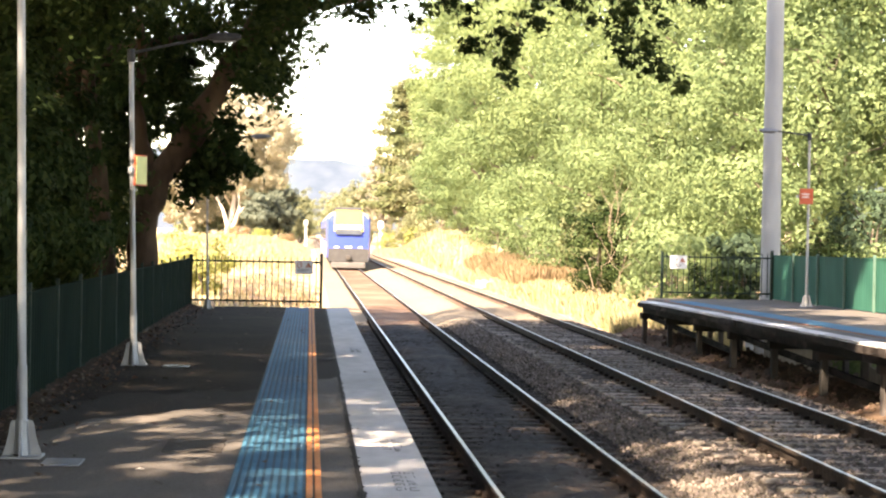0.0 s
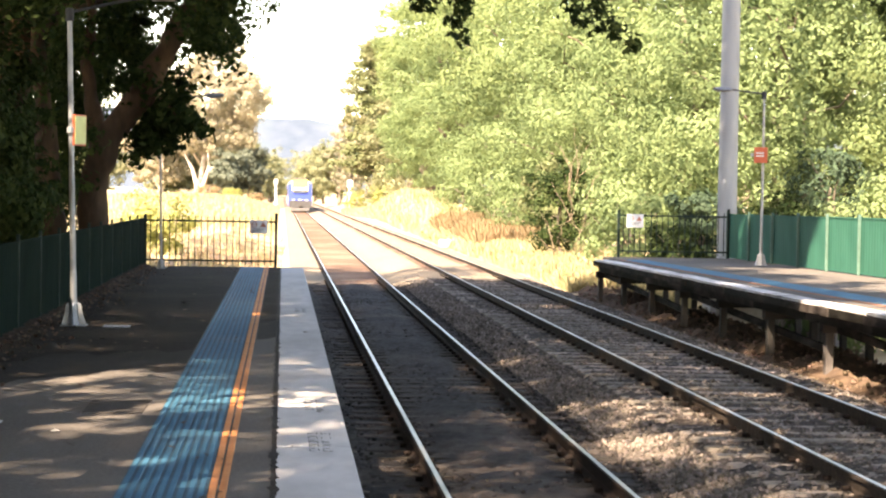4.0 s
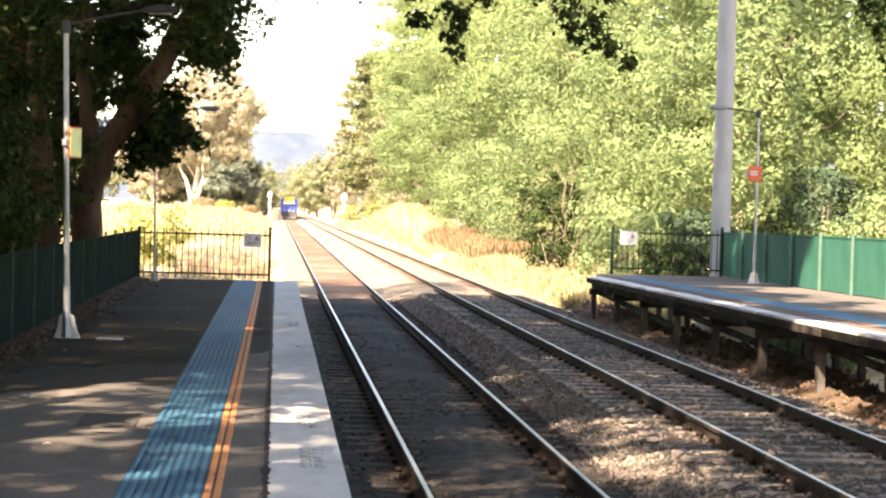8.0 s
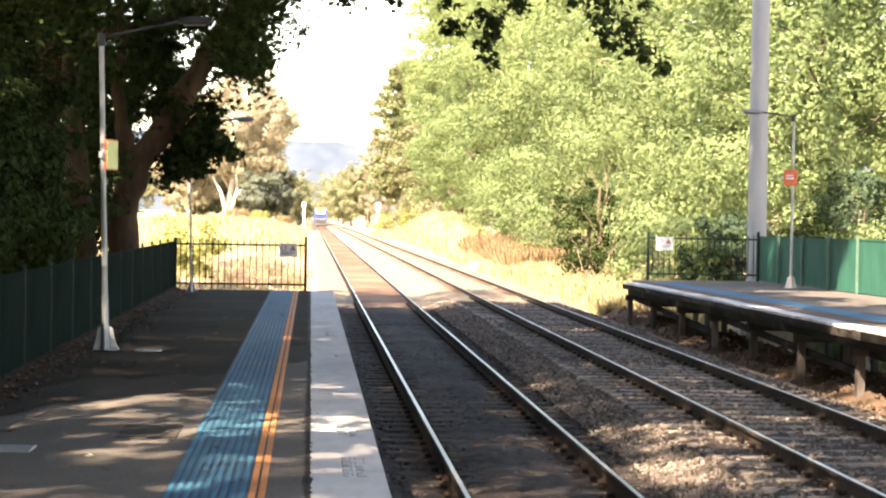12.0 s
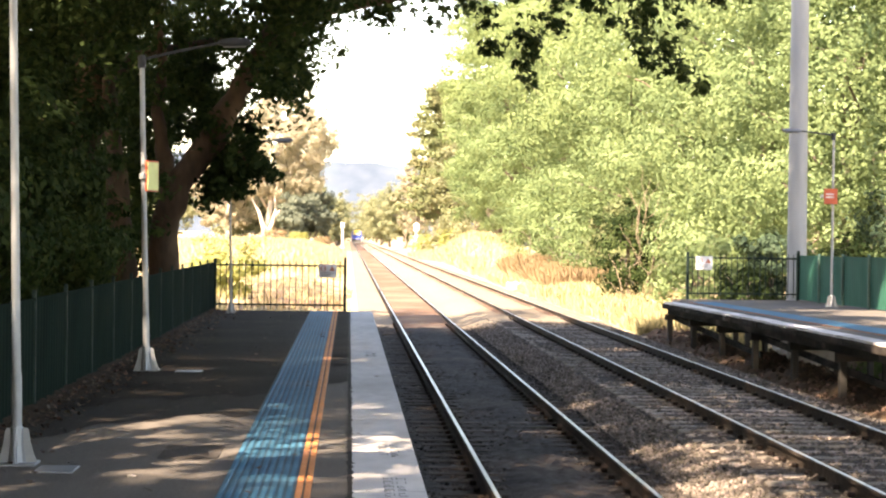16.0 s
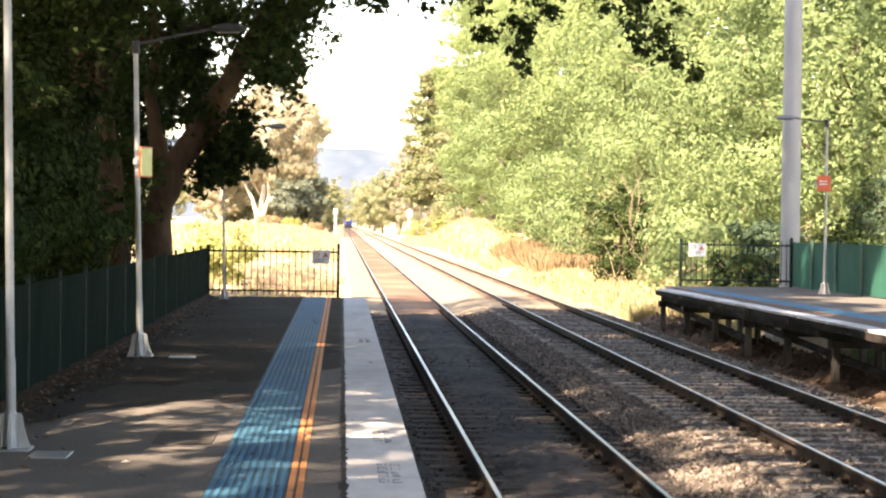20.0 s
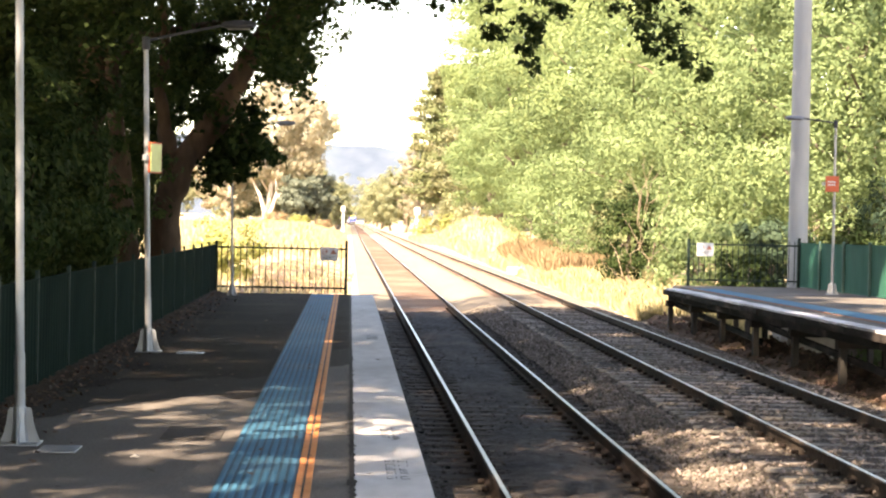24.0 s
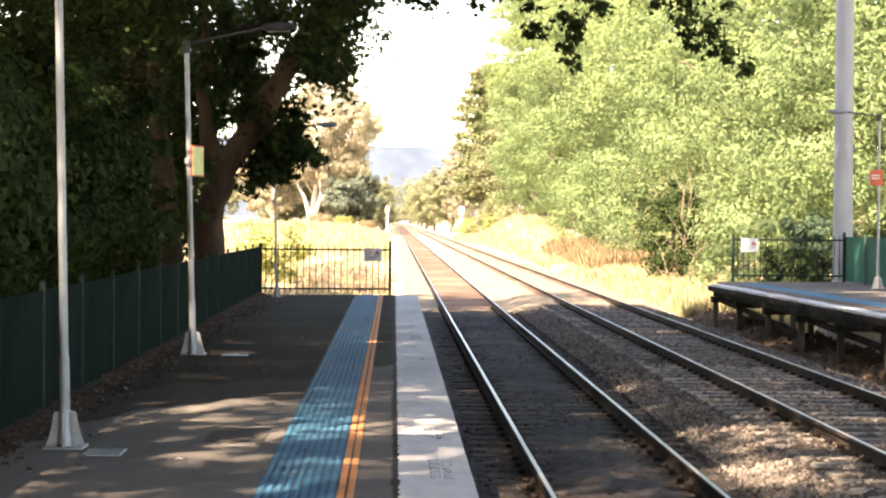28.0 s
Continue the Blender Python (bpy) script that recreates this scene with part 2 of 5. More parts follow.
M["leaf_pine"] = material("pine_leaf", (0.135, 0.152, 0.072), (0.092, 0.107, 0.05), 0.65, grain=0.6, stain=0.3, bump=0.0, per_leaf=0.3, stain_tint=(0.18, 0.14, 0.085), spec=0.1, glow_through=0.25)
M["leaf_blue"] = material("blue_green_leaf", (0.05, 0.078, 0.045), (0.032, 0.054, 0.032), 0.65, grain=0.6, stain=0.3, bump=0.0, per_leaf=0.3, spec=0.1, glow_through=0.2)
# bronze, paled so that distance haze sits in the leaf colour
M["leaf_gum"] = material("gum_leaf", (0.35, 0.31, 0.235), (0.28, 0.255, 0.19), 0.6, grain=0.5, stain=0.2, bump=0.0, per_leaf=0.22, stain_tint=(0.25, 0.25, 0.15), glow_through=0.6)
M["leaf_yellow"] = material("yellow_green_leaf", (0.25, 0.25, 0.08), (0.18, 0.19, 0.055), 0.7, grain=0.6, stain=0.3, bump=0.0, per_leaf=0.2, glow_through=0.4)
# dark green lightened by the haze put into it
M["leaf_hazy"] = material("hazed_dark_leaf", (0.092, 0.108, 0.076), (0.064, 0.078, 0.056), 0.7, grain=0.4, stain=0.2, bump=0.0, per_leaf=0.25, glow_through=0.3)
M["leaf_far"] = material("far_leaf", (0.2, 0.2, 0.11), (0.155, 0.165, 0.088), 0.7, grain=0.3, stain=0.05, bump=0.0, per_leaf=0.2, glow_through=0.45)
M["leaf_dry"] = material("fallen_leaf", (0.1, 0.057, 0.032), (0.045, 0.027, 0.017), 0.8, grain=9, stain=3, bump=0.0, per_leaf=0.6)
M["litter"] = material("leaf_mould", (0.05, 0.032, 0.021), (0.02, 0.0145, 0.011), 0.95, grain=18, stain=1.2, bump=0.9, fine=45, spec=0.05)
# bright edges of the far posts, put into one paler green
M["post_pale"] = material("highlit_green_post", (0.06, 0.12, 0.095), (0.035, 0.075, 0.058), 0.7, grain=6, stain=2, bump=0.1)
M["post_dull"] = material("dull_green_post", (0.008, 0.022, 0.017), (0.005, 0.013, 0.01), 0.7, grain=6, stain=2, bump=0.1, stain_tint=(0.07, 0.095, 0.08), spec=0.2)
M["bark"] = material("plane_bark", (0.06, 0.039, 0.027), (0.028, 0.019, 0.014), 0.9, grain=5, stain=1.3, bump=0.8, fine=22, stain_tint=(0.17, 0.115, 0.072), stretch=(1, 1, 0.4), spec=0.1)
M["bark_grey"] = material("grey_bark", (0.17, 0.135, 0.1), (0.085, 0.068, 0.05), 0.9, grain=4, stain=0.8, bump=0.6, fine=18, stretch=(1, 1, 0.4))
M["dead_wood"] = material("bleached_dead_wood", (0.27, 0.21, 0.15), (0.16, 0.12, 0.085), 0.9, grain=6, stain=1.5, bump=0.4)
M["bark_pale"] = material("pale_gum_bark", (0.5, 0.44, 0.37), (0.3, 0.25, 0.2), 0.8, grain=1.2, stain=0.4, bump=0.3, stretch=(1, 1, 0.4))
# the blue haze of distance is put into the hill's own colour
M["hill"] = material("haze_blue_hill", (0.06, 0.074, 0.098), (0.04, 0.055, 0.077), 1.0, grain=0.05, stain=0.012, bump=0.0, stain_tint=(0.06, 0.085, 0.08), spec=0.05)
M["t_blue"] = material("train_blue", (0.014, 0.035, 0.27), (0.012, 0.03, 0.22), 0.35, grain=1.5, stain=0.5, bump=0.02)
M["t_yellow"] = material("train_yellow", (0.5, 0.38, 0.04), (0.42, 0.32, 0.035), 0.4, grain=1.5, stain=0.5, bump=0.02)
M["t_grey"] = material("train_grey", (0.042, 0.04, 0.04), (0.025, 0.024, 0.024), 0.6, grain=3, stain=0.9, bump=0.1)
M["t_silver"] = material("train_silver", (0.3, 0.3, 0.3), (0.22, 0.22, 0.22), 0.5, metal=0.4, grain=2, stain=0.5, bump=0.03)
M["t_bumper"] = material("grimy_bumper", (0.095, 0.085, 0.08), (0.06, 0.055, 0.052), 0.6, grain=3, stain=0.9, bump=0.05)
M["post_white"] = material("chalky_white_post", (0.6, 0.59, 0.57), (0.48, 0.47, 0.45), 0.8, grain=2, stain=0.8, bump=0.1)
M["t_white"] = material("train_white", (0.5, 0.5, 0.5), (0.42, 0.42, 0.42), 0.4, grain=2, stain=0.5, bump=0.02)
M["t_glass"] = material("train_window", (0.045, 0.05, 0.055), (0.03, 0.033, 0.036), 0.08, grain=2, stain=1, bump=0.0, spec=0.6)
M["earth"] = material("bare_brown_earth", (0.1, 0.06, 0.03), (0.055, 0.033, 0.017), 0.97, grain=1.5, stain=0.3, bump=0.8, fine=10, stain_tint=(0.34, 0.27, 0.14))
M["t_black"] = material("train_underframe", (0.05, 0.042, 0.036), (0.025, 0.022, 0.02), 0.8, grain=5, stain=1, bump=0.3)


# ---- building helpers ----
def to_mesh(name, bm, mats, smooth=False):
    me = bpy.data.meshes.new(name)
    bm.to_mesh(me)
    bm.free()
    for m in mats if isinstance(mats, (list, tuple)) else (mats,):
        me.materials.append(m)
    if smooth:
        me.shade_smooth()
    return me


def part(name, bm, mats, parent, label="", smooth=False):
    ob = new(name, to_mesh(name, bm, mats, smooth))
    ob.parent = parent
    if label:
        tagged(ob, label)
    return ob


def thing(name, m, label, category, group="", kind=""):
    ob = new(name)
    ob.matrix_basis = m
    return tagged(ob, label, category, group, kind)


def solid(name, bm, mats, label, category, group="", kind="", smooth=False, at=None):
    ob = new(name, to_mesh(name, bm, mats, smooth))
    if at is not None:
        ob.matrix_basis = at
    return tagged(ob, label, category, group, kind)


def box(bm, x0, x1, y0, y1, z0, z1, bevel=0.0, mat=0):
    v = bmesh.ops.create_cube(bm, size=1.0)["verts"]
    for p in v:
        p.co = Vector(((x0 + x1) / 2 + p.co.x * (x1 - x0), (y0 + y1) / 2 + p.co.y * (y1 - y0), (z0 + z1) / 2 + p.co.z * (z1 - z0)))
    faces = list({f for p in v for f in p.link_faces})
    if bevel:
        made = bmesh.ops.bevel(bm, geom=list({e for p in v for e in p.link_edges}), offset=bevel, segments=1, affect="EDGES")
        faces = list(set(made["faces"]) | {f for f in faces if f.is_valid})
    for f in faces:
        f.material_index = mat
    return bm


def boxed(*args, **kw):
    return box(bmesh.new(), *args, **kw)


def tube(bm, pts, radii, n=8, mat=0, caps=True):
    """A tapered tube along a line of points."""
    pts = [Vector(p) for p in pts]
    rings = []
    up = Vector((0.13, 0.31, 0.94))
    for i, p in enumerate(pts):
        d = (pts[min(i + 1, len(pts) - 1)] - pts[max(i - 1, 0)]).normalized()
        a = d.cross(up)
        a = a.normalized() if a.length > 0.05 else d.cross(Vector((1, 0, 0))).normalized()
        c = d.cross(a)
        rings.append([bm.verts.new(p + (a * math.cos(2 * math.pi * k / n) + c * math.sin(2 * math.pi * k / n)) * radii[i]) for k in range(n)])
    for r0, r1 in zip(rings, rings[1:]):
        for k in range(n):
            bm.faces.new((r0[k], r0[(k + 1) % n], r1[(k + 1) % n], r1[k])).material_index = mat
    if caps:
        bm.faces.new(rings[0][::-1]).material_index = mat
        bm.faces.new(rings[-1]).material_index = mat
    return bm


def turned(bm, profile, n=16, mat=0, cx=0.0, cy=0.0):
    """A round body about a vertical axis, from (radius, height) pairs."""
    rings = [[bm.verts.new((cx + r * math.cos(2 * math.pi * k / n), cy + r * math.sin(2 * math.pi * k / n), z)) for k in range(n)] for r, z in profile]
    for r0, r1 in zip(rings, rings[1:]):
        for k in range(n):
            bm.faces.new((r0[k], r0[(k + 1) % n], r1[(k + 1) % n], r1[k])).material_index = mat
    bm.faces.new(rings[0][::-1]).material_index = mat
    bm.faces.new(rings[-1]).material_index = mat
    return bm


def sheet(name, verts, faces, mats):
    """A mesh from computed arrays of vertices and equal-sided faces."""
    verts, faces = np.asarray(verts, np.float32), np.asarray(faces, np.int32)
    me = bpy.data.meshes.new(name)
    me.vertices.add(len(verts))
    me.vertices.foreach_set("co", verts.ravel())
    k = faces.shape[1]
    me.loops.add(faces.size)
    me.loops.foreach_set("vertex_index", faces.ravel())
    me.polygons.add(len(faces))
    me.polygons.foreach_set("loop_start", np.arange(0, faces.size, k, dtype=np.int32))
    me.update(calc_edges=True)
    for m in mats if isinstance(mats, (list, tuple)) else (mats,):
        me.materials.append(m)
    return me


def grid_sheet(name, xs, ys, height, mat):
    gx, gy = np.meshgrid(np.asarray(xs, float), np.asarray(ys, float))
    z = height(gx, gy)
    n, m = gx.shape
    idx = np.arange(n * m).reshape(n, m)
    faces = np.stack([idx[:-1, :-1], idx[:-1, 1:], idx[1:, 1:], idx[1:, :-1]], -1).reshape(-1, 4)
    return sheet(name, np.stack([gx, gy, z], -1).reshape(-1, 3), faces, mat)


DIAMOND = (np.array([[0, -0.5, 0], [0.3, 0.0, 0.08], [0, 0.5, 0], [-0.3, 0.0, 0.08]]), [[0, 1, 2, 3]])
SPLINTER = (np.array([[0, -0.5, 0], [0.36, 0.16, 0.05], [-0.3, 0.5, 0.0]]), [[0, 1, 2]])
PALMATE = (np.array([[0, -0.42, 0.03], [0.13, 0.0, 0.06], [0, 0.58, -0.06], [-0.13, 0.0, 0.06], [0.5, 0.2, -0.07], [0.2, -0.28, 0.0], [-0.5, 0.2, -0.07], [-0.2, -0.28, 0.0]]),
           [[0, 1, 2], [0, 2, 3], [0, 5, 4], [1, 0, 4], [0, 6, 7], [0, 3, 6]])
BLADE = (np.array([[-0.05, 0, 0], [0.05, 0, 0], [0.03, 0.0, 0.6], [0.0, 0.12, 1.0]]), [[0, 1, 2, 3]])
LOBED = (np.array([[0, 0, 0.0]] + [[0.5 * r * math.sin(q), 0.5 * r * math.cos(q), -0.09 * r] for r, q in ((1.0, 0.0), (0.62, 0.6), (0.95, 1.25), (0.7, 2.3), (0.7, -2.3), (0.95, -1.25), (0.62, -0.6))]),
         [[0, 1 + (k + 1) % 7, 1 + k] for k in range(7)])
PEBBLE = (np.array([[1, 0, 0], [-1, 0, 0], [0, 1, 0], [0, -1, 0], [0, 0, 0.8], [0, 0, -0.8]]) * 0.5,
          [[0, 2, 4], [2, 1, 4], [1, 3, 4], [3, 0, 4], [2, 0, 5], [1, 2, 5], [3, 1, 5], [0, 3, 5]])


def scatter(name, places, normals, sizes, shape, mat, rng):
    """One mesh of many small pieces, each turned about its normal by chance."""
    base, faces = shape
    n = len(places)
    normals = normals / np.linalg.norm(normals, axis=1, keepdims=True)
    ref = rng.normal(size=(n, 3))
    a = np.cross(normals, ref)
    a /= np.linalg.norm(a, axis=1, keepdims=True) + 1e-9
    b = np.cross(normals, a)
    v = (base[None, :, 0, None] * a[:, None] + base[None, :, 1, None] * b[:, None] + base[None, :, 2, None] * normals[:, None]) * sizes[:, None, None]
    v += places[:, None]
    f = (np.array(faces)[None] + (np.arange(n) * len(base))[:, None, None]).reshape(-1, len(faces[0]))
    return sheet(name, v.reshape(-1, 3), f, mat)


def clumped(centres, radii, per, rng, flat=0.75, shell=0.5):
    """Places and outward ways of leaves in many clumps."""
    n = len(centres)
    d = rng.normal(size=(n, per, 3))
    d /= np.linalg.norm(d, axis=2, keepdims=True)
    r = (shell + (1 - shell) * rng.random((n, per, 1))) * np.asarray(radii)[:, None, None]
    p = centres[:, None] + d * r * np.array([1, 1, flat])
    way = d + rng.normal(size=d.shape) * 0.42 + np.array([0, 0, 0.35])
    return p.reshape(-1, 3), way.reshape(-1, 3)


# ---- ground ----
def ground_height(x, y):
    """The lie of the land: a level bed for the line, a rising field on one side and a grassy bank on the other."""
    left = np.clip((-0.6 - x) / 6.0, 0, 1) * np.clip((y - 51) / 120, 0, 1) * 1.6 + np.clip((-8 - x) / 60, 0, 1) * 2.0 * np.clip((y - 20) / 150, 0, 1)
    right = np.clip((x - 7.3) / 2.4, 0, 1) ** 1.2 * (0.35 + 2.2 * np.exp(-(((y - 172) / 42.0) ** 2))) * np.clip((y - 52) / 8, 0, 1) + np.clip((x - 12) / 40, 0, 1) * 2.5
    rough = 0.05 * np.sin(x * 2.3 + y * 0.7) * np.sin(y * 1.1 - x * 0.9) + 0.04 * np.sin(x * 5.1) * np.sin(y * 4.3)
    off = np.clip(np.abs(x - 3.8) - 3.9, 0, 1)
    gully = 1.0 * np.clip((x - 9.3) / 1.8, 0, 1) * np.clip((18.5 - x) / 3, 0, 1) * np.clip((61 - y) / 3, 0, 1)
    return -0.78 + left + right + rough * off - gully


xs = np.r_[-900, -500, -250, -120, -70, np.arange(-45, -10, 3), np.arange(-10, 14, 0.5), np.arange(14, 50, 3), 70, 120, 250, 500, 900]
ys = np.r_[-300, -100, -40, np.arange(-20, 120, 1.0), np.arange(120, 320, 4), np.arange(320, 1000, 20), 1200, 1600, 2200, 3000, 4000]
tagged(new("ground", grid_sheet("ground", xs, ys, ground_height, M["dirt"])), "dry earth and straw-coloured paddock beside the line", "ground", kind="structure")

tagged(new("bare_earth", grid_sheet("bare_earth", np.arange(-5.6, 0.15, 0.3), np.arange(54, 124, 0.6),
                                    lambda x, y: ground_height(x, y) + 0.1 - 0.16 * ((x + 2.2) / 2.6) ** 2 - 0.16 * ((y - 88) / 32) ** 2 + 0.07 * np.sin(x * 2.1 + y * 0.3) * np.sin(y * 0.5 - x), M["earth"])),
       "patch of bare brown earth in the paddock", "earth", kind="structure")

# ballast under both tracks, rough with stones
RA, RB, ZA, ZB = (1.355, 2.86), (4.69, 6.195), -0.5, -0.33
rng = np.random.default_rng(3)


def bed_level(x):
    """The stones lie heaped between and beside the tracks, and low round the sleepers, so that these stand proud."""
    low = 0.018 * np.exp(-((np.abs(x - 2.1) / 1.5) ** 6)) * (1 - np.exp(-(((x - 2.1) / 0.5) ** 4))) + 0.006 * np.exp(-((np.abs(x - 5.44) / 1.5) ** 6))
    return np.interp(x, [3.2, 4.2], [ZA - 0.205, ZB - 0.168]) - low


def ballast_height(x, y):
    bed = bed_level(x)
    calm = np.where((np.abs(x - 2.1) < 1.35) | (np.abs(x - 5.44) < 1.35), 0.011, 0.015)
    shoulder = np.clip((x - 6.9) / 1.0, 0, 1) * 0.3
    return bed - shoulder + np.clip((y - 56) / 4, 0, 1) * 0.06 + rng.normal(size=x.shape) * calm + 0.004 * np.sin(x * 3.1 + 1.3 * np.sin(y * 0.6))


tagged(new("ballast", grid_sheet("ballast", np.arange(0.5, 8.15, 0.085), np.r_[np.arange(-30, 8, 0.4), np.arange(8, 58.2, 0.085)], ballast_height, M["ballast"])),
       "dark brown crushed-stone ballast under both tracks", "ballast", kind="structure")
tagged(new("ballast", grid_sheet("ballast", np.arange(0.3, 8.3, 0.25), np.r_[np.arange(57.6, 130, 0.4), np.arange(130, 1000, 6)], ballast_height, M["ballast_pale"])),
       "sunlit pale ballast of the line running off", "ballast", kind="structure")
tagged(new("oil_stain", grid_sheet("oil_stain", np.arange(0.72, 3.3, 0.075), np.r_[np.arange(-30, 8, 0.4), np.arange(8, 57.5, 0.085)], lambda x, y: ballast_height(x, y) + 0.022 + 0.03 * np.exp(-(((x - 2.1) / 0.46) ** 4)) * (0.75 + 0.45 * np.sin(y * 0.9 + 2 * np.sin(y * 0.37))), M["oil"])),
       "black oily ballast between the rails", "ballast", kind="structure")
tagged(new("grimy_bed", grid_sheet("grimy_bed", np.arange(3.95, 6.9, 0.075), np.r_[np.arange(-30, 8, 0.4), np.arange(8, 57.5, 0.085)], lambda x, y: ballast_height(x, y) + 0.014, M["dirty"])),
       "grimy dark ballast between the sleepers", "ballast", kind="structure")
for x0, x1, z, n_ in ((1.42, 3.0, ZA, 8), (4.45, 4.95, ZB, 4), (5.95, 6.45, ZB, 4)):
    tagged(new("brake_dust", grid_sheet("brake_dust", np.linspace(x0, x1, n_), np.r_[np.arange(56, 130, 1.0), np.arange(130, 800, 8)],
                                        lambda x, y: z - 0.1 - 0.1 * np.clip((63 - y) / 7, 0, 1) + 0.008 * np.sin(x * 9 + y * 3) * np.sin(y * 1.3), M["dust"])), "rust-brown ballast stained by brake dust", "ballast", kind="structure")
n = 40000
px, py = np.where(np.arange(n) < 27000, rng.uniform(0.75, 8.0, n), rng.uniform(3.1, 4.0, n)), 8 + 54 * rng.random(n) ** 1.6
stones = np.stack([px, py, bed_level(px) + 0.009 + rng.uniform(-0.01, 0.022, n) - np.clip((px - 6.9) / 1.0, 0, 1) * 0.3], -1)
stone_ways, stone_sizes = rng.normal(size=(n, 3)), rng.uniform(0.03, 0.085, n)
for bed, mat, label in ((px < 3.35, M["stone_dark"], "oil-blackened angular stones on the near track"), (px >= 3.35, M["stone"], "loose angular ballast stones")):
    tagged(new("ballast_stones", scatter("ballast_stones", stones[bed], stone_ways[bed], stone_sizes[bed], PEBBLE, mat, rng)), label, "stones", kind="stuff")


# ---- tracks ----
def bend(y):
    """How far the line has swung to one side at a distance."""
    return -1e-4 * max(0.0, y - 800) ** 2


RAIL = [(-0.07, -0.17), (0.07, -0.17), (0.07, -0.155), (0.012, -0.13), (0.012, -0.045), (0.036, -0.035), (0.036, -0.008), (0.021, 0.0),
        (-0.021, 0.0), (-0.036, -0.008), (-0.036, -0.035), (-0.012, -0.045), (-0.012, -0.13), (-0.07, -0.155)]


def rail_mesh(x, z):
    bm = bmesh.new()
    rows = []
    for y in [-30] + list(range(10, 800, 40)) + list(range(800, 1101, 15)):
        rows.append([bm.verts.new((x + bend(y) + dx, y, z + dz)) for dx, dz in RAIL])
    for r0, r1 in zip(rows, rows[1:]):
        for k in range(len(RAIL)):
            bm.faces.new((r0[k], r0[(k + 1) % 14], r1[(k + 1) % 14], r1[k])).material_index = 1 if k == 7 else 0
    bmesh.ops.recalc_face_normals(bm, faces=bm.faces)
    return bm


tracks = []
for rails, z, label in ((RA, ZA, "railway track with bright-worn rails on dark sleepers"), (RB, ZB, "railway track on pale concrete sleepers")):
    tr = thing("railway_track", pose(0, 0, 0), label, "railway track", "two parallel tracks", "structure")
    tracks.append(tr)
    for x in rails:
        part("rail", rail_mesh(x, z), [M["rust"] if x < 3 else M["dusty_rust"], M["rail_top"]], tr, "steel rail with a polished head and rusty web")


# ---- platform beside the camera ----
platform = thing("platform", pose(0, 0, 0), "asphalt railway platform with a pale concrete edge", "platform", kind="structure")
PE = 51.5


def platform_top(x, y):
    return 0.0 + 0.004 * np.sin(x * 1.9 + y * 0.5) * np.sin(y * 0.37)


top = new("asphalt_surface", grid_sheet("asphalt_surface", np.arange(-3.6, 0.02, 0.2), np.arange(-30, PE + 0.01, 0.5), platform_top, M["asphalt"]))
top.parent = platform
# the part under the trees: darker asphalt with their shade put into its colour, with ragged edges
for layer, (first, tone) in enumerate(((20.6, "half_darkened"), (23.6, "darkened"))):
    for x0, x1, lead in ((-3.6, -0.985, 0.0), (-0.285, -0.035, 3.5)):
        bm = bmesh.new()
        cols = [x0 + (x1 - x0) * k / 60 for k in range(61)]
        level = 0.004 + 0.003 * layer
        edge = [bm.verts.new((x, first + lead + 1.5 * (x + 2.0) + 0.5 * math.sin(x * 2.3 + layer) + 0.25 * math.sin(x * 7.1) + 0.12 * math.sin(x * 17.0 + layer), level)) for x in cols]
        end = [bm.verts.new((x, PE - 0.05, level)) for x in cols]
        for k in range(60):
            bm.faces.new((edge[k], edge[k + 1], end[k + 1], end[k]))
        part("stained_surface", bm, M[tone], platform, "asphalt darkened for the shade of the trees")
part("platform_body", boxed(-3.9, 0.5, -30, PE - 0.02, -0.85, -0.03), M["concrete"], platform, "weathered concrete platform wall")
part("tactile_base", boxed(-0.975, -0.415, -30, PE - 0.1, -0.01, 0.006), M["blue_gap"], platform, "dark blue tactile mat")
for k in range(9):
    x = -0.965 + k * 0.0615
    part("tactile_rib", boxed(x, x + 0.036, -30, PE - 0.1, 0.0, 0.013, bevel=0.004), M["blue"], platform)
for x in (-0.41, -0.345):
    part("orange_rib", boxed(x, x + 0.047, -30, PE - 0.1, -0.01, 0.012, bevel=0.004), M["orange"], platform, "worn orange warning rib")
bm = bmesh.new()
jr = random.Random(9)
last = None
for k in range(560):
    y = 4 + k * 0.0848
    pair = [bm.verts.new((-0.028 - jr.random() ** 3 * 0.03, y, 0.0045)), bm.verts.new((0.003 + jr.random() ** 4 * 0.03, y, 0.0105))]
    if last:
        bm.faces.new((last[0], last[1], pair[1], pair[0]))
    last = pair
part("edge_joint", bm, M["oil"], platform, "ragged dark joint along the edge slabs")
bays = [-30, -21, -12, -3, 6, 15.2, 24.4, 33.6, 42.6, PE]
for k, (a, b) in enumerate(zip(bays, bays[1:])):
    part("coping_slab", boxed(0.0, 0.55, a + 0.006, b - 0.006, -0.16, 0.008, bevel=0.008), M["coping"], platform, "white-painted concrete edge slab")


def stencil(y, columns, letters):
    """Faded lettering set along the edge, too worn to read: short strokes."""
    bm = bmesh.new()
    r = random.Random(int(y * 10))
    for c in range(columns):
        x = 0.24 + c * 0.1
        for k in range(letters):
            a = y + k * 0.25
            for dx in (0.0, 0.065):
                if r.random() < 0.7:
                    box(bm, x + dx, x + dx + 0.011, a + r.uniform(0, 0.05), a + r.uniform(0.12, 0.19), 0.009, 0.0105)
            for dy in (0.0, 0.08, 0.16):
                if r.random() < 0.55:
                    box(bm, x + 0.004, x + r.uniform(0.04, 0.075), a + dy, a + dy + 0.028, 0.0092, 0.0108)
    return bm


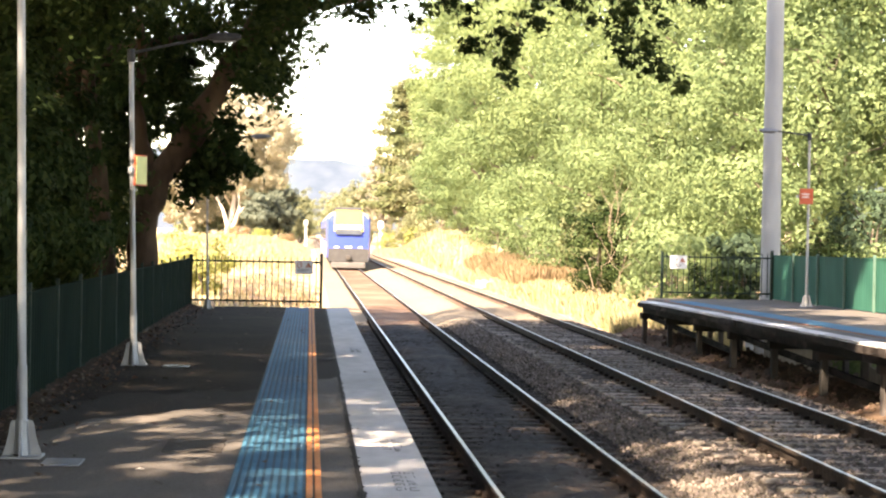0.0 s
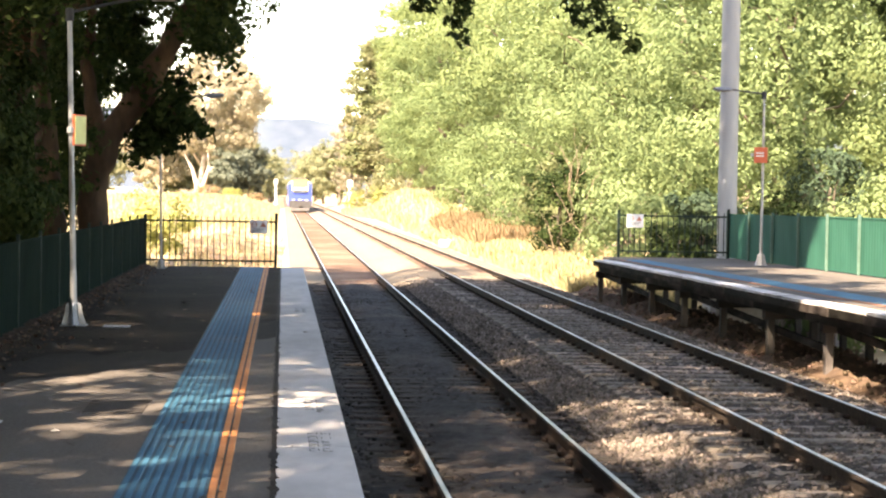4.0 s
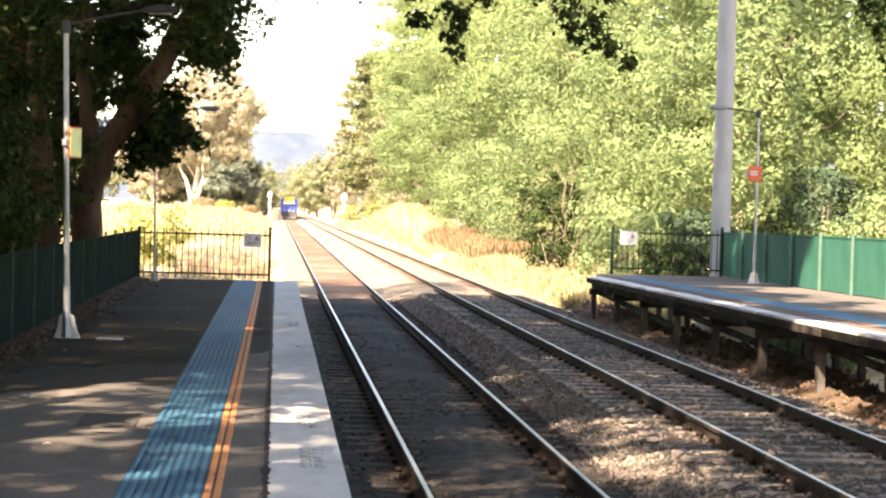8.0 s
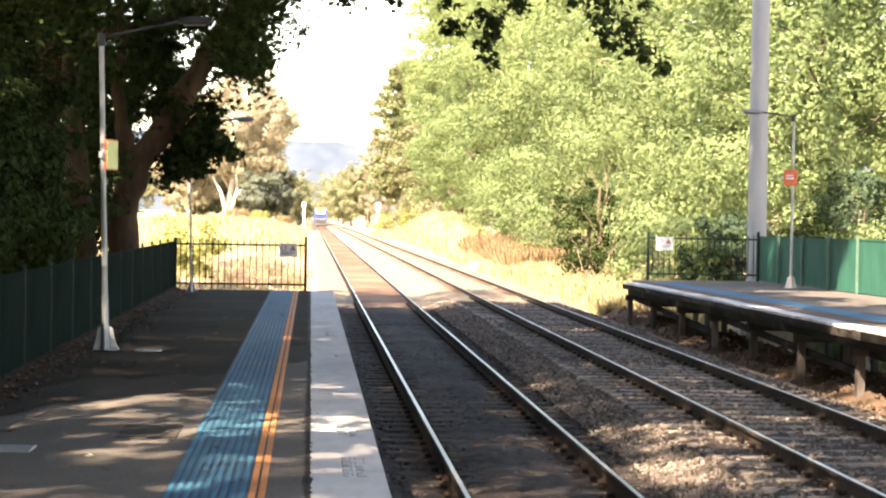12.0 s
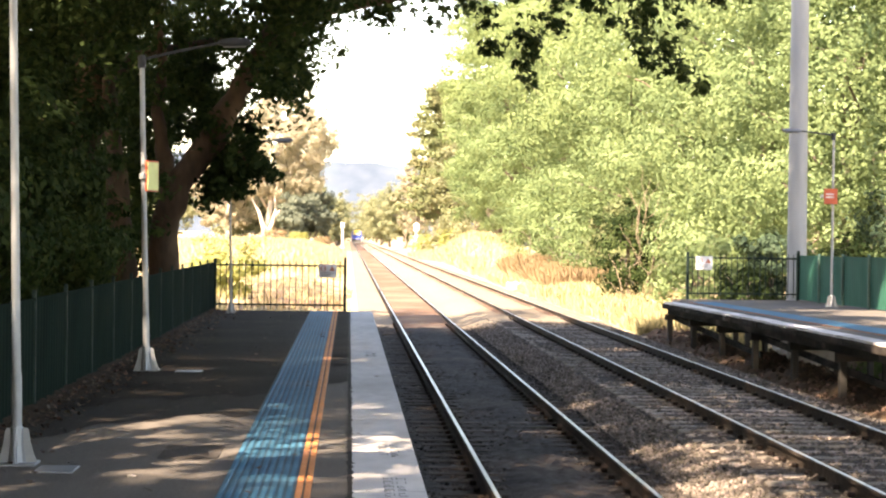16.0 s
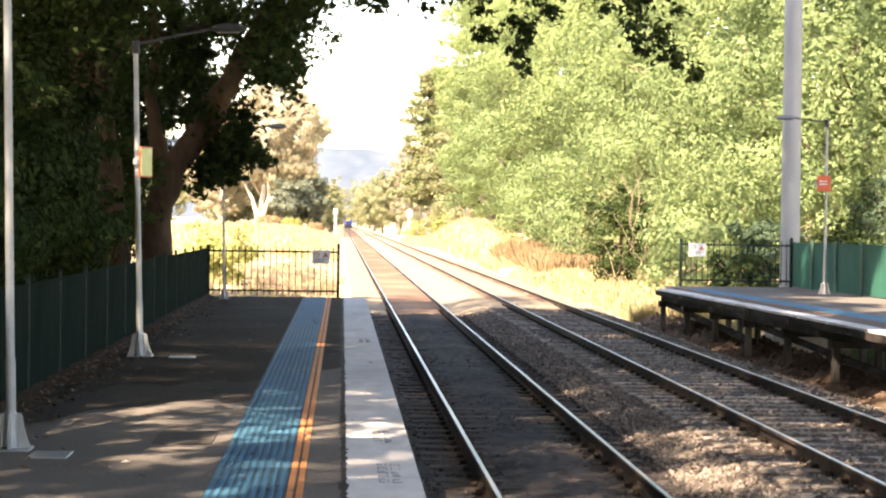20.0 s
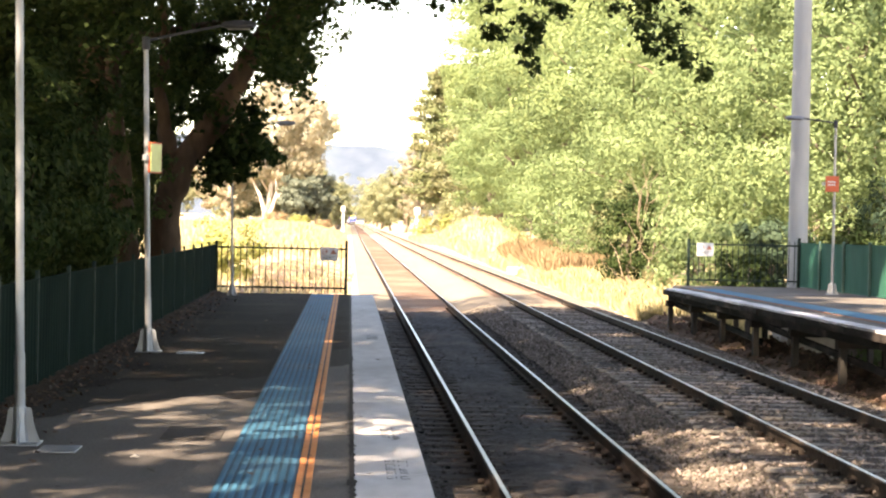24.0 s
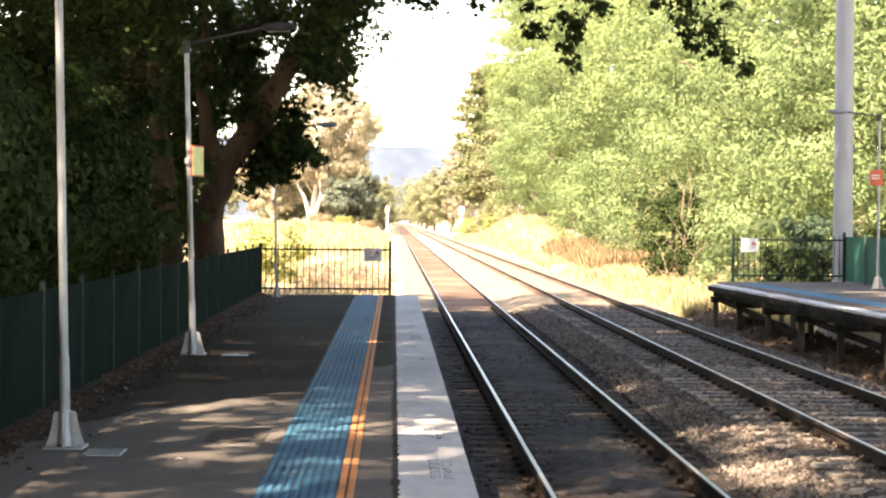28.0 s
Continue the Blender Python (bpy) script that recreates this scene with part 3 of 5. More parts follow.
for y, columns, letters in ((14.9, 2, 5), (17.7, 2, 4), (32.4, 2, 4)):
    part("stencil_marks", stencil(y, columns, letters), M["ink"], platform, "worn grey stencilled lettering")

# ---- near fence, gate and posts ----
FX = -3.36
fence = thing("sheet_fence", pose(0, 0, 0), "dark green sheet-metal fence along the platform", "fence")


def sheet_panel(length, height):
    """A ribbed sheet panel in a frame, from the origin along +y."""
    bm = bmesh.new()
    n = int(length / 0.05)
    rows = []
    for k in range(n + 1):
        y = length * k / n
        dx = (0.0, 0.004, 0.004, 0.0)[k % 4]
        rows.append([bm.verts.new((dx + b, y, z)) for b, z in ((0, 0.06), (0, height), (0.012, height), (0.012, 0.06))])
    for r0, r1 in zip(rows, rows[1:]):
        for q in range(4):
            bm.faces.new((r0[q], r1[q], r1[(q + 1) % 4], r0[(q + 1) % 4]))
    bm.faces.new(rows[0])
    bm.faces.new(rows[-1][::-1])
    bmesh.ops.recalc_face_normals(bm, faces=bm.faces)
    box(bm, -0.012, 0.03, 0.0, length, height - 0.02, height + 0.012)
    box(bm, -0.01, 0.028, 0.0, length, 0.03, 0.07)
    return bm


y = PE
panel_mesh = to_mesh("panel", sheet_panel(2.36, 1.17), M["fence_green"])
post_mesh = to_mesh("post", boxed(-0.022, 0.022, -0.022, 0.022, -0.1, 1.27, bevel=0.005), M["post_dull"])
while y > -27:
    o = new("panel", panel_mesh)
    o.parent, o.matrix_basis = fence, pose(FX, y - 2.41, 0)
    p = new("post", post_mesh)
    p.parent, p.matrix_basis = fence, pose(FX + 0.005, y, 0)
    y -= 2.45


def palisade(name, x0, x1, y, z, label, group):
    """An end fence of upright bars between two rails and two posts."""
    f = thing(name, pose(0, 0, 0), label, "fence", group)
    for x, h in ((x0 + 0.03, 1.28), (x1 - 0.03, 1.34)):
        part("post", boxed(x - 0.035, x + 0.035, y - 0.035, y + 0.035, z - 0.1, z + h, bevel=0.006), M["post_green"], f)
    for h in (0.13, 1.1):
        part("rail", boxed(x0, x1, y - 0.02, y + 0.02, z + h, z + h + 0.045), M["post_green"], f)
    n = round((x1 - x0) / 0.153)
    bm = bmesh.new()
    box(bm, -0.011, 0.011, -0.011, 0.011, 0.05, 1.2)
    tip = bmesh.ops.create_cone(bm, cap_ends=True, segments=4, radius1=0.016, radius2=0.002, depth=0.06)["verts"]
    for v in tip:
        v.co.z += 1.23
    me = to_mesh("bar", bm, M["post_green"])
    for k in range(1, n):
        o = new("bar", me)
        o.parent, o.matrix_basis = f, pose(x0 + (x1 - x0) * k / n, y, z)
    return f


palisade("palisade_fence", FX, -0.1, PE, 0.0, "dark green palisade fence across the platform end", "platform end fences")


def notice(x, y, z, w=0.44, h=0.33):
    """A white notice with a red ring, a warning triangle and lines too small to read."""
    s = thing("warning_sign", pose(x, y, z), "white notice with a red ring and a triangle", "sign", "fence notices")
    part("plate", boxed(-w / 2, w / 2, -0.006, 0.0, -h / 2, h / 2, bevel=0.003), M["white_sign"], s)
    bm = bmesh.new()
    for k in range(20):
        a0, a1 = 2 * math.pi * k / 20, 2 * math.pi * (k + 1) / 20
        q = [bm.verts.new((-0.11 + r * math.cos(a), -0.009, 0.06 + r * math.sin(a))) for r, a in ((0.075, a0), (0.075, a1), (0.055, a1), (0.055, a0))]
        bm.faces.new(q)
    box(bm, -0.16, -0.06, -0.01, -0.008, 0.052, 0.068)
    part("ring", bm, M["dull_red"], s, "red prohibition ring")
    bm = bmesh.new()
    q = [bm.verts.new(v) for v in ((0.03, -0.009, -0.005), (0.19, -0.009, -0.005), (0.11, -0.009, 0.13))]
    bm.faces.new(q)
    part("triangle", bm, M["dull_red"], s, "dull red warning triangle")
    bm = bmesh.new()
    for k in range(3):
        box(bm, -0.17, 0.17 - 0.05 * k, -0.009, -0.007, -0.055 - k * 0.035, -0.04 - k * 0.035)
    part("text_bars", bm, M["ink"], s)
    return s


notice(-0.56, PE - 0.03, 1.0)


# ---- lamp posts ----
def lamp_post(x, y, z, height, turn, label, reach=0.0, foot=1.0, shell="lamp_grey", lift=0.0, lean=0.0):
    """A galvanised post on a flared foot, with an arm and a flat lantern."""
    s = thing("street_lamp", pose(x, y, z, 0, lean, turn), label, "lamp post", "platform lamps")
    bm = bmesh.new()
    turned(bm, [(0.052 * foot, 0.0), (0.052 * foot, 0.72), (0.05 * foot, 0.735), (0.044 * foot, 0.75), (0.038 * foot, height)], 14)
    part("pole", bm, M["galv"], s, "galvanised pole", smooth=False)
    bm = bmesh.new()
    for k in range(4):
        a = k * math.pi / 2
        c, d = math.cos(a), math.sin(a)
        prof = [(0.045, 0.0), (0.2, 0.0), (0.195, 0.03), (0.16, 0.12), (0.132, 0.23), (0.118, 0.33), (0.1, 0.365), (0.045, 0.365)]
        for side in (-1, 1):
            vs = [bm.verts.new((c * r - d * 0.012 * side, d * r + c * 0.012 * side, h)) for r, h in prof]
            bm.faces.new(vs if side < 0 else vs[::-1])
        vs = bm.verts[:]
        bm.verts.ensure_lookup_table()
        base = len(bm.verts) - 16
        for i in range(8):
            j = (i + 1) % 8
            bm.faces.new((bm.verts[base + i], bm.verts[base + j], bm.verts[base + 8 + j], bm.verts[base + 8 + i]))
    turned(bm, [(0.1, 0.0), (0.09, 0.05), (0.072, 0.2), (0.068, 0.36), (0.06, 0.38)], 8)
    bmesh.ops.recalc_face_normals(bm, faces=bm.faces)
    bmesh.ops.scale(bm, vec=(foot, foot, foot), verts=bm.verts)
    part("flared_foot", bm, M["galv"], s, "pale grey foot of four flared fins")
    part("base_plate", boxed(-0.2 * foot, 0.2 * foot, -0.2 * foot, 0.2 * foot, -0.01, 0.018, bevel=0.004), M["galv"], s)
    bm = bmesh.new()
    turned(bm, [(0.055, height - 0.12), (0.055, height + 0.05), (0.03, height + 0.06)], 10)
    part("collar", bm, M["lamp_grey"], s)
    arm = tube(bmesh.new(), [(0, 0, height), (0.45, 0, height + 0.05 + 0.4 * lift), (1.1 + reach, 0, height + 0.1 + lift)], [0.022, 0.02, 0.02], 8)
    part("arm", arm, M["lamp_grey"], s)
    bm = bmesh.new()
    rows = []
    for k, (px, w, lo, hi) in enumerate(((1.04, 0.06, 0.07, 0.125), (1.13, 0.11, 0.05, 0.145), (1.28, 0.13, 0.045, 0.155), (1.42, 0.11, 0.055, 0.145), (1.49, 0.055, 0.075, 0.125))):
        rows.append([bm.verts.new((px + reach, a * w, height + h + lift)) for a, h in ((-1, lo + 0.03), (-0.8, lo), (0.8, lo), (1, lo + 0.03), (0.6, hi), (-0.6, hi))])
    for r0, r1 in zip(rows, rows[1:]):
        for k in range(6):
            bm.faces.new((r0[k], r0[(k + 1) % 6], r1[(k + 1) % 6], r1[k]))
    bm.faces.new(rows[0][::-1])
    bm.faces.new(rows[-1])
    bmesh.ops.recalc_face_normals(bm, faces=bm.faces)
    head = part("lantern", bm, M[shell], s, "flat grey lantern")
    part("lens", boxed(1.11 + reach, 1.41 + reach, -0.09, 0.09, height + lift + 0.036, height + lift + 0.047, bevel=0.004), M["lens"], head)
    return s


lamp_post(-2.7, 16.9, 0, 4.3, 0, "galvanised platform lamp post with a flared foot", foot=0.81, lean=-1.1)
lamp_post(-2.78, 28.5, 0, 4.25, 0, "galvanised platform lamp post carrying a small sign", foot=0.87, lift=0.12, lean=-1.5)
lamp_post(-2.82, 49.5, 0, 4.0, 0, "slim grey lamp post beside the end fence", foot=0.62, shell="lamp_sunlit", lean=-1.0)


def post_sign(x, y, z, turn, face, label, w=0.3, h=0.42):
    s = thing("location_sign", pose(x, y, z, 0, 0, turn), label, "sign", "post signs")
    part("plate", boxed(0.02, 0.02 + w, -0.04, -0.01, -h / 2, h / 2, bevel=0.006), M["red_sign"], s)
    part("face", boxed(0.04, w, -0.046, -0.0405, -h / 2 + 0.02, h / 2 - 0.02), face, s)
    part("bracket", boxed(-0.05, 0.03, -0.03, 0.03, -0.04, 0.04), M["galv"], s)
    return s


post_sign(-2.85, 28.46, 2.66, 62, M["yellow_sign"], "small red-edged sign with a pale yellow face on a lamp post")

bm = bmesh.new()
tube(bm, [(0, 0, 0), (0.05, 0.01, 0.01), (0.1, 0.0, 0.006)], [0.004, 0.016, 0.003], 5)
solid("fallen_leaf", bm, M["concrete"], "single pale curled leaf on the asphalt", "leaf", at=pose(-1.72, 16.0, 0.013) @ Matrix.Scale(0.7, 4))

# lids and patches let into the platform
for x, y, w, d in ((-2.33, 16.5, 0.31, 0.45), (-2.2, 28.4, 0.36, 0.42)):
    solid("pit_lid", boxed(x - w / 2, x + w / 2, y - d / 2, y + d / 2, 0.0, 0.015, bevel=0.005), M["galv"], "grey metal pit lid beside a lamp post", "pit lid", "pit lids")
solid("patch", boxed(-1.62, -1.12, 17.4, 18.5, 0.0, 0.008), M["new_asphalt"], "dark patch of newer asphalt", "patch", kind="structure")
tagged(new("litter_bank", grid_sheet("litter_bank", np.linspace(FX - 0.1, FX + 0.62, 10), np.arange(5, 51.3, 0.16),
                                      lambda x, y: 0.075 - 0.15 * ((x - FX) / 0.6) ** 1.0 * (1 + 0.35 * np.sin(y * 1.3) * np.sin(y * 0.47)) + 0.012 * rng.normal(size=x.shape), M["litter"])),
       "bank of brown leaf mould along the fence foot", "leaf mould", kind="structure")
n = 1300
lx = FX + 0.1 + np.abs(rng.normal(0, 0.3, n))
ly = rng.uniform(8, 51, n)
pl = np.stack([lx, ly, np.maximum(0.02, 0.085 - 0.2 * (lx - FX))], -1)
tagged(new("leaf_litter", scatter("leaf_litter", pl, rng.normal(size=(n, 3)) * 0.4 + [0, 0, 1], rng.uniform(0.045, 0.085, n), DIAMOND, M["leaf_dry"], rng)),
       "brown fallen leaves along the fence foot", "leaves", kind="stuff")
n = 90
pl = np.stack([rng.uniform(-3, 0.4, n), rng.uniform(10, 50, n), np.full(n, 0.02)], -1)
tagged(new("leaf_litter", scatter("leaf_litter", pl, rng.normal(size=(n, 3)) * 0.2 + [0, 0, 1], rng.uniform(0.05, 0.1, n), LOBED, M["leaf_dry"], rng)),
       "single dry leaves on the asphalt", "leaves", kind="stuff")


# ---- opposite platform on trestles ----
BZ, BE = 0.27, 53.0
far = thing("platform", pose(0, 0, 0), "opposite timber-trestle platform with a pale edge and blue tactile strip", "platform", kind="structure")
EDGE_X = 8.03


def rise(y):
    """The opposite platform falls gently towards its far end."""
    return (BE - y) * 0.0043


def overhang(y):
    """How far the deck's edge stands out over the posts: more towards the near end."""
    return 0.17 * min(1.2, max(0.0, (52.0 - y) / 22.0))


def strip(name, a, b, z0, z1, mat, label="", y0=-30.0, y1=BE, n=12):
    bm = bmesh.new()
    rows = []
    for k in range(n + 1):
        y = y0 + (y1 - y0) * k / n
        x = EDGE_X
        rows.append([bm.verts.new((x + u - (overhang(y) if u < 0.5 else 0.0), y, w + rise(y))) for u, w in ((a, z0), (b, z0), (b, z1), (a, z1))])
    for r0, r1 in zip(rows, rows[1:]):
        for k in range(4):
            bm.faces.new((r0[k], r0[(k + 1) % 4], r1[(k + 1) % 4], r1[k]))
    bm.faces.new(rows[0][::-1])
    bm.faces.new(rows[-1])
    bmesh.ops.recalc_face_normals(bm, faces=bm.faces)
    return part(name, bm, mat, far, label)


strip("asphalt_surface", 0.02, 4.4, BZ - 0.1, BZ, M["asphalt"])
strip("coping", 0.0, 0.31, BZ - 0.06, BZ + 0.008, M["coping_far"], "pale painted edge strip", -30.0, 23.7)
sr = random.Random(21)
y = BE
while y > 24:
    lift, push = sr.uniform(-0.006, 0.006), sr.uniform(-0.012, 0.012)
    strip("edge_plank", push, 0.33 + push * 0.5, BZ - 0.03 + lift, BZ + 0.009 + lift, M["coping_far"], "pale painted edge plank", y - 1.21, y - 0.008, 1)
    y -= 1.22
strip("orange_strip", 0.62, 0.72, BZ - 0.02, BZ + 0.009, M["orange_worn"])
strip("tactile_strip", 0.74, 1.34, BZ - 0.02, BZ + 0.012, M["blue"], "blue tactile strip")
y, k = BE, 0
while y > -26:
    lift, push = sr.uniform(-0.012, 0.008), sr.uniform(-0.012, 0.012)
    strip("fascia_board", -0.035 + push, 0.035 + push, BZ - 0.145 + lift, BZ - 0.034, M["fascia"], "", y - 1.82, y - 0.01, 1)
    if k % 2 == 0:
        strip("edge_beam", 0.1, 0.24, BZ - 0.3, BZ - 0.16, M["fascia"], "", y - 3.64, y, 1)
    y, k = y - 1.83, k + 1
post_m = to_mesh("post", boxed(-0.06, 0.06, -0.08, 0.08, -1.7, 0.0, bevel=0.01), M["grey_post"])
cap_m = to_mesh("cross_beam", boxed(-0.12, 3.6, -0.1, 0.1, -0.16, 0.0, bevel=0.01), M["timber"])
for k in range(22):
    y = 52.95 - k * 3.74
    if y < -29:
        break
    x = EDGE_X + 0.16
    for dx in (0.0, 1.7, 3.3):
        o = new("post", post_m)
        o.parent, o.matrix_basis = far, pose(x + dx, y, BZ - 0.42 + rise(y))
    o = new("cross_beam", cap_m)
    o.parent, o.matrix_basis = far, pose(x, y, BZ - 0.3 + rise(y))
    if k % 3 == 0:
        reach = 3 * 3.74
        bm = boxed(-0.03, 0.03, 0.0, math.hypot(reach, 0.36), -0.06, 0.06, bevel=0.006)
        o = part("brace", bm, M["fascia"], far, "long black diagonal brace")
        o.matrix_basis = pose(x + 0.13, y, BZ - 0.4 + rise(y), 0, 0, 180) @ pose(0, 0, 0, math.degrees(math.atan2(-0.36 + rise(y - reach) - rise(y), reach)), 0, 0)
solid("concrete_block", boxed(9.6, 10.5, 44.3, 45.3, -1.5, -0.1, bevel=0.02), M["concrete"], "pale concrete footing under the opposite platform", "footing")


def mound(x, y):
    """Heaped soil under the trestles."""
    up = np.clip((x - 7.55) / 0.8, 0, 1)
    clod = 0.05 * np.sin(x * 9 + 2 * np.sin(y * 2.3)) * np.sin(y * 7.1 + x * 3) + 0.07 * np.sin(x * 3.7 + y * 1.3) * np.sin(y * 2.9)
    return -0.86 + up * (0.2 + 0.06 * np.sin(y * 1.7) * np.sin(x * 4 + y) + clod) - 1.05 * np.clip((x - 9.3) / 1.8, 0, 1) * np.clip((60.5 - y) / 3, 0, 1) + rng.normal(size=x.shape) * 0.02 * (0.3 + up)


tagged(new("soil_bank", grid_sheet("soil_bank", np.arange(7.4, 14, 0.12), np.r_[np.arange(-30, 12, 0.6), np.arange(12, 58, 0.12)], mound, M["soil"])), "brown soil heaped under the opposite platform", "soil", kind="structure")

n = 2600
px, py = rng.uniform(7.5, 9.6, n), rng.uniform(24, 56, n)
tagged(new("rubble", scatter("rubble", np.stack([px, py, mound(px, py) + 0.01], -1), rng.normal(size=(n, 3)), rng.uniform(0.03, 0.12, n), PEBBLE, M["soil_clod"], rng)), "broken clods and stones on the soil bank", "rubble", kind="stuff")
revet = thing("retaining_wall", pose(12.1, 44.6, -1.9), "low wall of pale weathered upright boards under the opposite platform", "wall")
for k in range(26):
    part("board", boxed(0.0, 0.05, k * 0.23, k * 0.23 + 0.215, 0.0, 1.02 + sr.uniform(-0.08, 0.08), bevel=0.008), M["grey_board"], revet)
part("rail", boxed(0.052, 0.13, 0.0, 5.98, 0.6, 0.72), M["grey_board"], revet)
FB = 12.22
fence_b = thing("sheet_fence", pose(0, 0, 0), "green sheet-metal fence along the opposite platform", "fence")
post_b = to_mesh("post", boxed(-0.03, 0.03, -0.03, 0.03, -0.1, 1.29, bevel=0.006), M["post_pale"])
panel_b = to_mesh("panel", sheet_panel(2.58, 1.22), M["fence_sunlit"])
y = 56.3
while y > -27:
    o = new("panel", panel_b)
    o.parent, o.matrix_basis = fence_b, pose(FB, y - 2.6, BZ + rise(y))
    p = new("post", post_b)
    p.parent, p.matrix_basis = fence_b, pose(FB - 0.035, y, BZ + rise(y))
    y -= 2.62
palisade("palisade_fence", 9.13, FB, 56.2, BZ, "dark green palisade fence across the opposite platform end", "platform end fences")
for x in (9.3, 10.8, 12.1):
    o = new("post", post_m)
    o.parent, o.matrix_basis = far, pose(x, 56.1, BZ - 0.1)
strip("end_apron", 0.75, 4.4, BZ - 0.1, BZ - 0.002, M["asphalt"], "", BE, 56.4)
notice(9.6, 56.16, BZ + 0.98, 0.46, 0.36)
lamp_post(11.69, 50.1, BZ, 4.19, 180, "slim grey lamp post with an orange sign on the opposite platform", -0.25, foot=0.78, shell="lamp_sunlit")
sg = post_sign(11.72, 50.05, 2.93, 0, M["red_sign"], "square orange-red sign on a lamp post", 0.33, 0.38)
sg.matrix_basis = pose(11.42, 50.0, 2.97)
for k in range(2):
    for q in range(4):
        part("text_bar", boxed(0.07 + q * 0.05, 0.105 + q * 0.05, -0.049, -0.0465, -0.04 + k * 0.07, 0.0 + k * 0.07), M["white_sign"], sg)

# tall mast behind the opposite platform
bm = bmesh.new()
turned(bm, [(0.27, -0.9), (0.265, 2.0), (0.25, 6.0), (0.235, 11.0), (0.22, 16.0)], 24)
mast = thing("steel_mast", pose(12.32, 57.0, 0), "thick weathered grey steel mast behind the fence", "mast")
part("shaft", bm, M["mast"], mast, smooth=False)
part("footing", boxed(-0.55, 0.55, -0.55, 0.55, -2.1, -0.45, bevel=0.03), M["concrete"], mast)

# distant white line-side posts
for x, y, z, h, label in ((9.0, 280, -0.7, 4.3, "white line-side post with a capped head"), (-1.32, 400, -0.8, 5.1, "white signal post beside the line")):
    p = thing("lineside_post", pose(x, y, z), label, "post", "white posts")
    bm = bmesh.new()
    turned(bm, [(0.38, 0), (0.38, 0.4), (0.24, 0.5), (0.24, h - 1.0)], 10)
    part("shaft", bm, M["post_white"], p)
    bm = bmesh.new()
    turned(bm, [(0.3, h - 1.0), (0.4, h - 0.95), (0.4, h - 0.15), (0.26, h)], 10)
    part("head", bm, M["post_white"], p)


# ---- trees ----
def limb_line(a, b, sag, rng, n=5):
    a, b = np.array(a, float), np.array(b, float)
    out = []
    for k in range(n + 1):
        t = k / n
        p = a + (b - a) * t
        p = p + np.array([0, 0, sag * math.sin(math.pi * t)]) + (rng.normal(size=3) * 0.04 * np.linalg.norm(b - a) if 0 < k < n else 0)
        out.append(tuple(p))
    return out


def broadleaf(name, x, y, z, height, radius, seed, leaf, bark, label, clumps=150, per=110, leaf_size=0.24, low=0.06, clump_r=0.16, trunk_r=None,
              lean=(0, 0), keep=None, shape=DIAMOND, category="tree", group="", bare=0, skirt=None):
    """A tree: trunk, limbs and a crown of many leaf clumps with gaps between them."""
    r = np.random.default_rng(seed)
    t = thing(name, pose(x, y, z), label, category, group)
    cz, semi = height * (0.5 + low / 2), height * (0.5 - low / 2)
    d = r.normal(size=(clumps * 3, 3))
    d /= np.linalg.norm(d, axis=1, keepdims=True)
    lump = 0.82 + 0.2 * np.sin(d[:, 0] * 5 + seed) * np.sin(d[:, 1] * 4 + seed * 2) + 0.14 * np.sin(d[:, 2] * 7 + seed)
    rad = (0.55 + 0.45 * r.random(len(d)) ** 0.6) * lump
    c = np.stack([d[:, 0] * radius * rad + lean[0], d[:, 1] * radius * rad + lean[1], cz + d[:, 2] * semi * rad], -1)
    if keep is not None:
        c = c[keep(c[:, 0] + x, c[:, 1] + y, c[:, 2] + z, radius * clump_r)]
    c = c[:clumps]
    cr = radius * clump_r * r.uniform(0.6, 1.35, len(c))
    tr = trunk_r or height * 0.022
    top = (lean[0] * 0.6, lean[1] * 0.6, height * 0.55)
    bm = tube(bmesh.new(), limb_line((0, 0, -0.3), top, 0, r), [tr * 1.25, tr, tr * 0.9, tr * 0.8, tr * 0.65, tr * 0.45], 8)
    part("trunk", bm, bark, t, smooth=True)
    for k in range(6):
        tip = c[(k * 37) % len(c)]
        h0 = height * (0.18 + 0.06 * k)
        start = (top[0] * h0 / top[2], top[1] * h0 / top[2], h0)
        bm = tube(bmesh.new(), limb_line(start, tip, height * 0.03, r), [tr * 0.5, tr * 0.42, tr * 0.34, tr * 0.26, tr * 0.18, tr * 0.08], 6)
        part("limb", bm, bark, t, smooth=True)
    for k in range(bare):
        tip = c[(k * 53 + 7) % len(c)] * 1.06
        tip[2] = min(tip[2], cz)
        start = tip * np.array([0.55, 0.55, 0.8])
        bm = tube(bmesh.new(), limb_line(start, tip, 0.2, r, 4), [0.07, 0.055, 0.045, 0.03, 0.012], 5)
        part("bare_branch", bm, M["dead_wood"], t, "bare pale branch", smooth=True)
    def leaves_of(part_name, who, many, size, form, shell):
        p, way = clumped(c[who], cr[who], many, r, 0.8, shell)
        way += (p - np.array([lean[0], lean[1], cz])) / max(radius, 0.1) * 0.8
        o = new(part_name, scatter(part_name, p, way, size * r.uniform(0.65, 1.3, len(p)), form, leaf, r))
        o.parent = t

    everything = np.ones(len(c), bool)
    if skirt is None:
        leaves_of("crown", everything, per, leaf_size, shape, 0.35)
    else:
        low_c = (c[:, 2] + z < 2.6 + skirt * (c[:, 1] + y)) & (c[:, 1] + y > 14)
        leaves_of("low_bough", low_c, per * 6, leaf_size * 0.58, shape, 0.1)
        leaves_of("crown", ~low_c, per, leaf_size * 1.05, SPLINTER, 0.35)
    return t


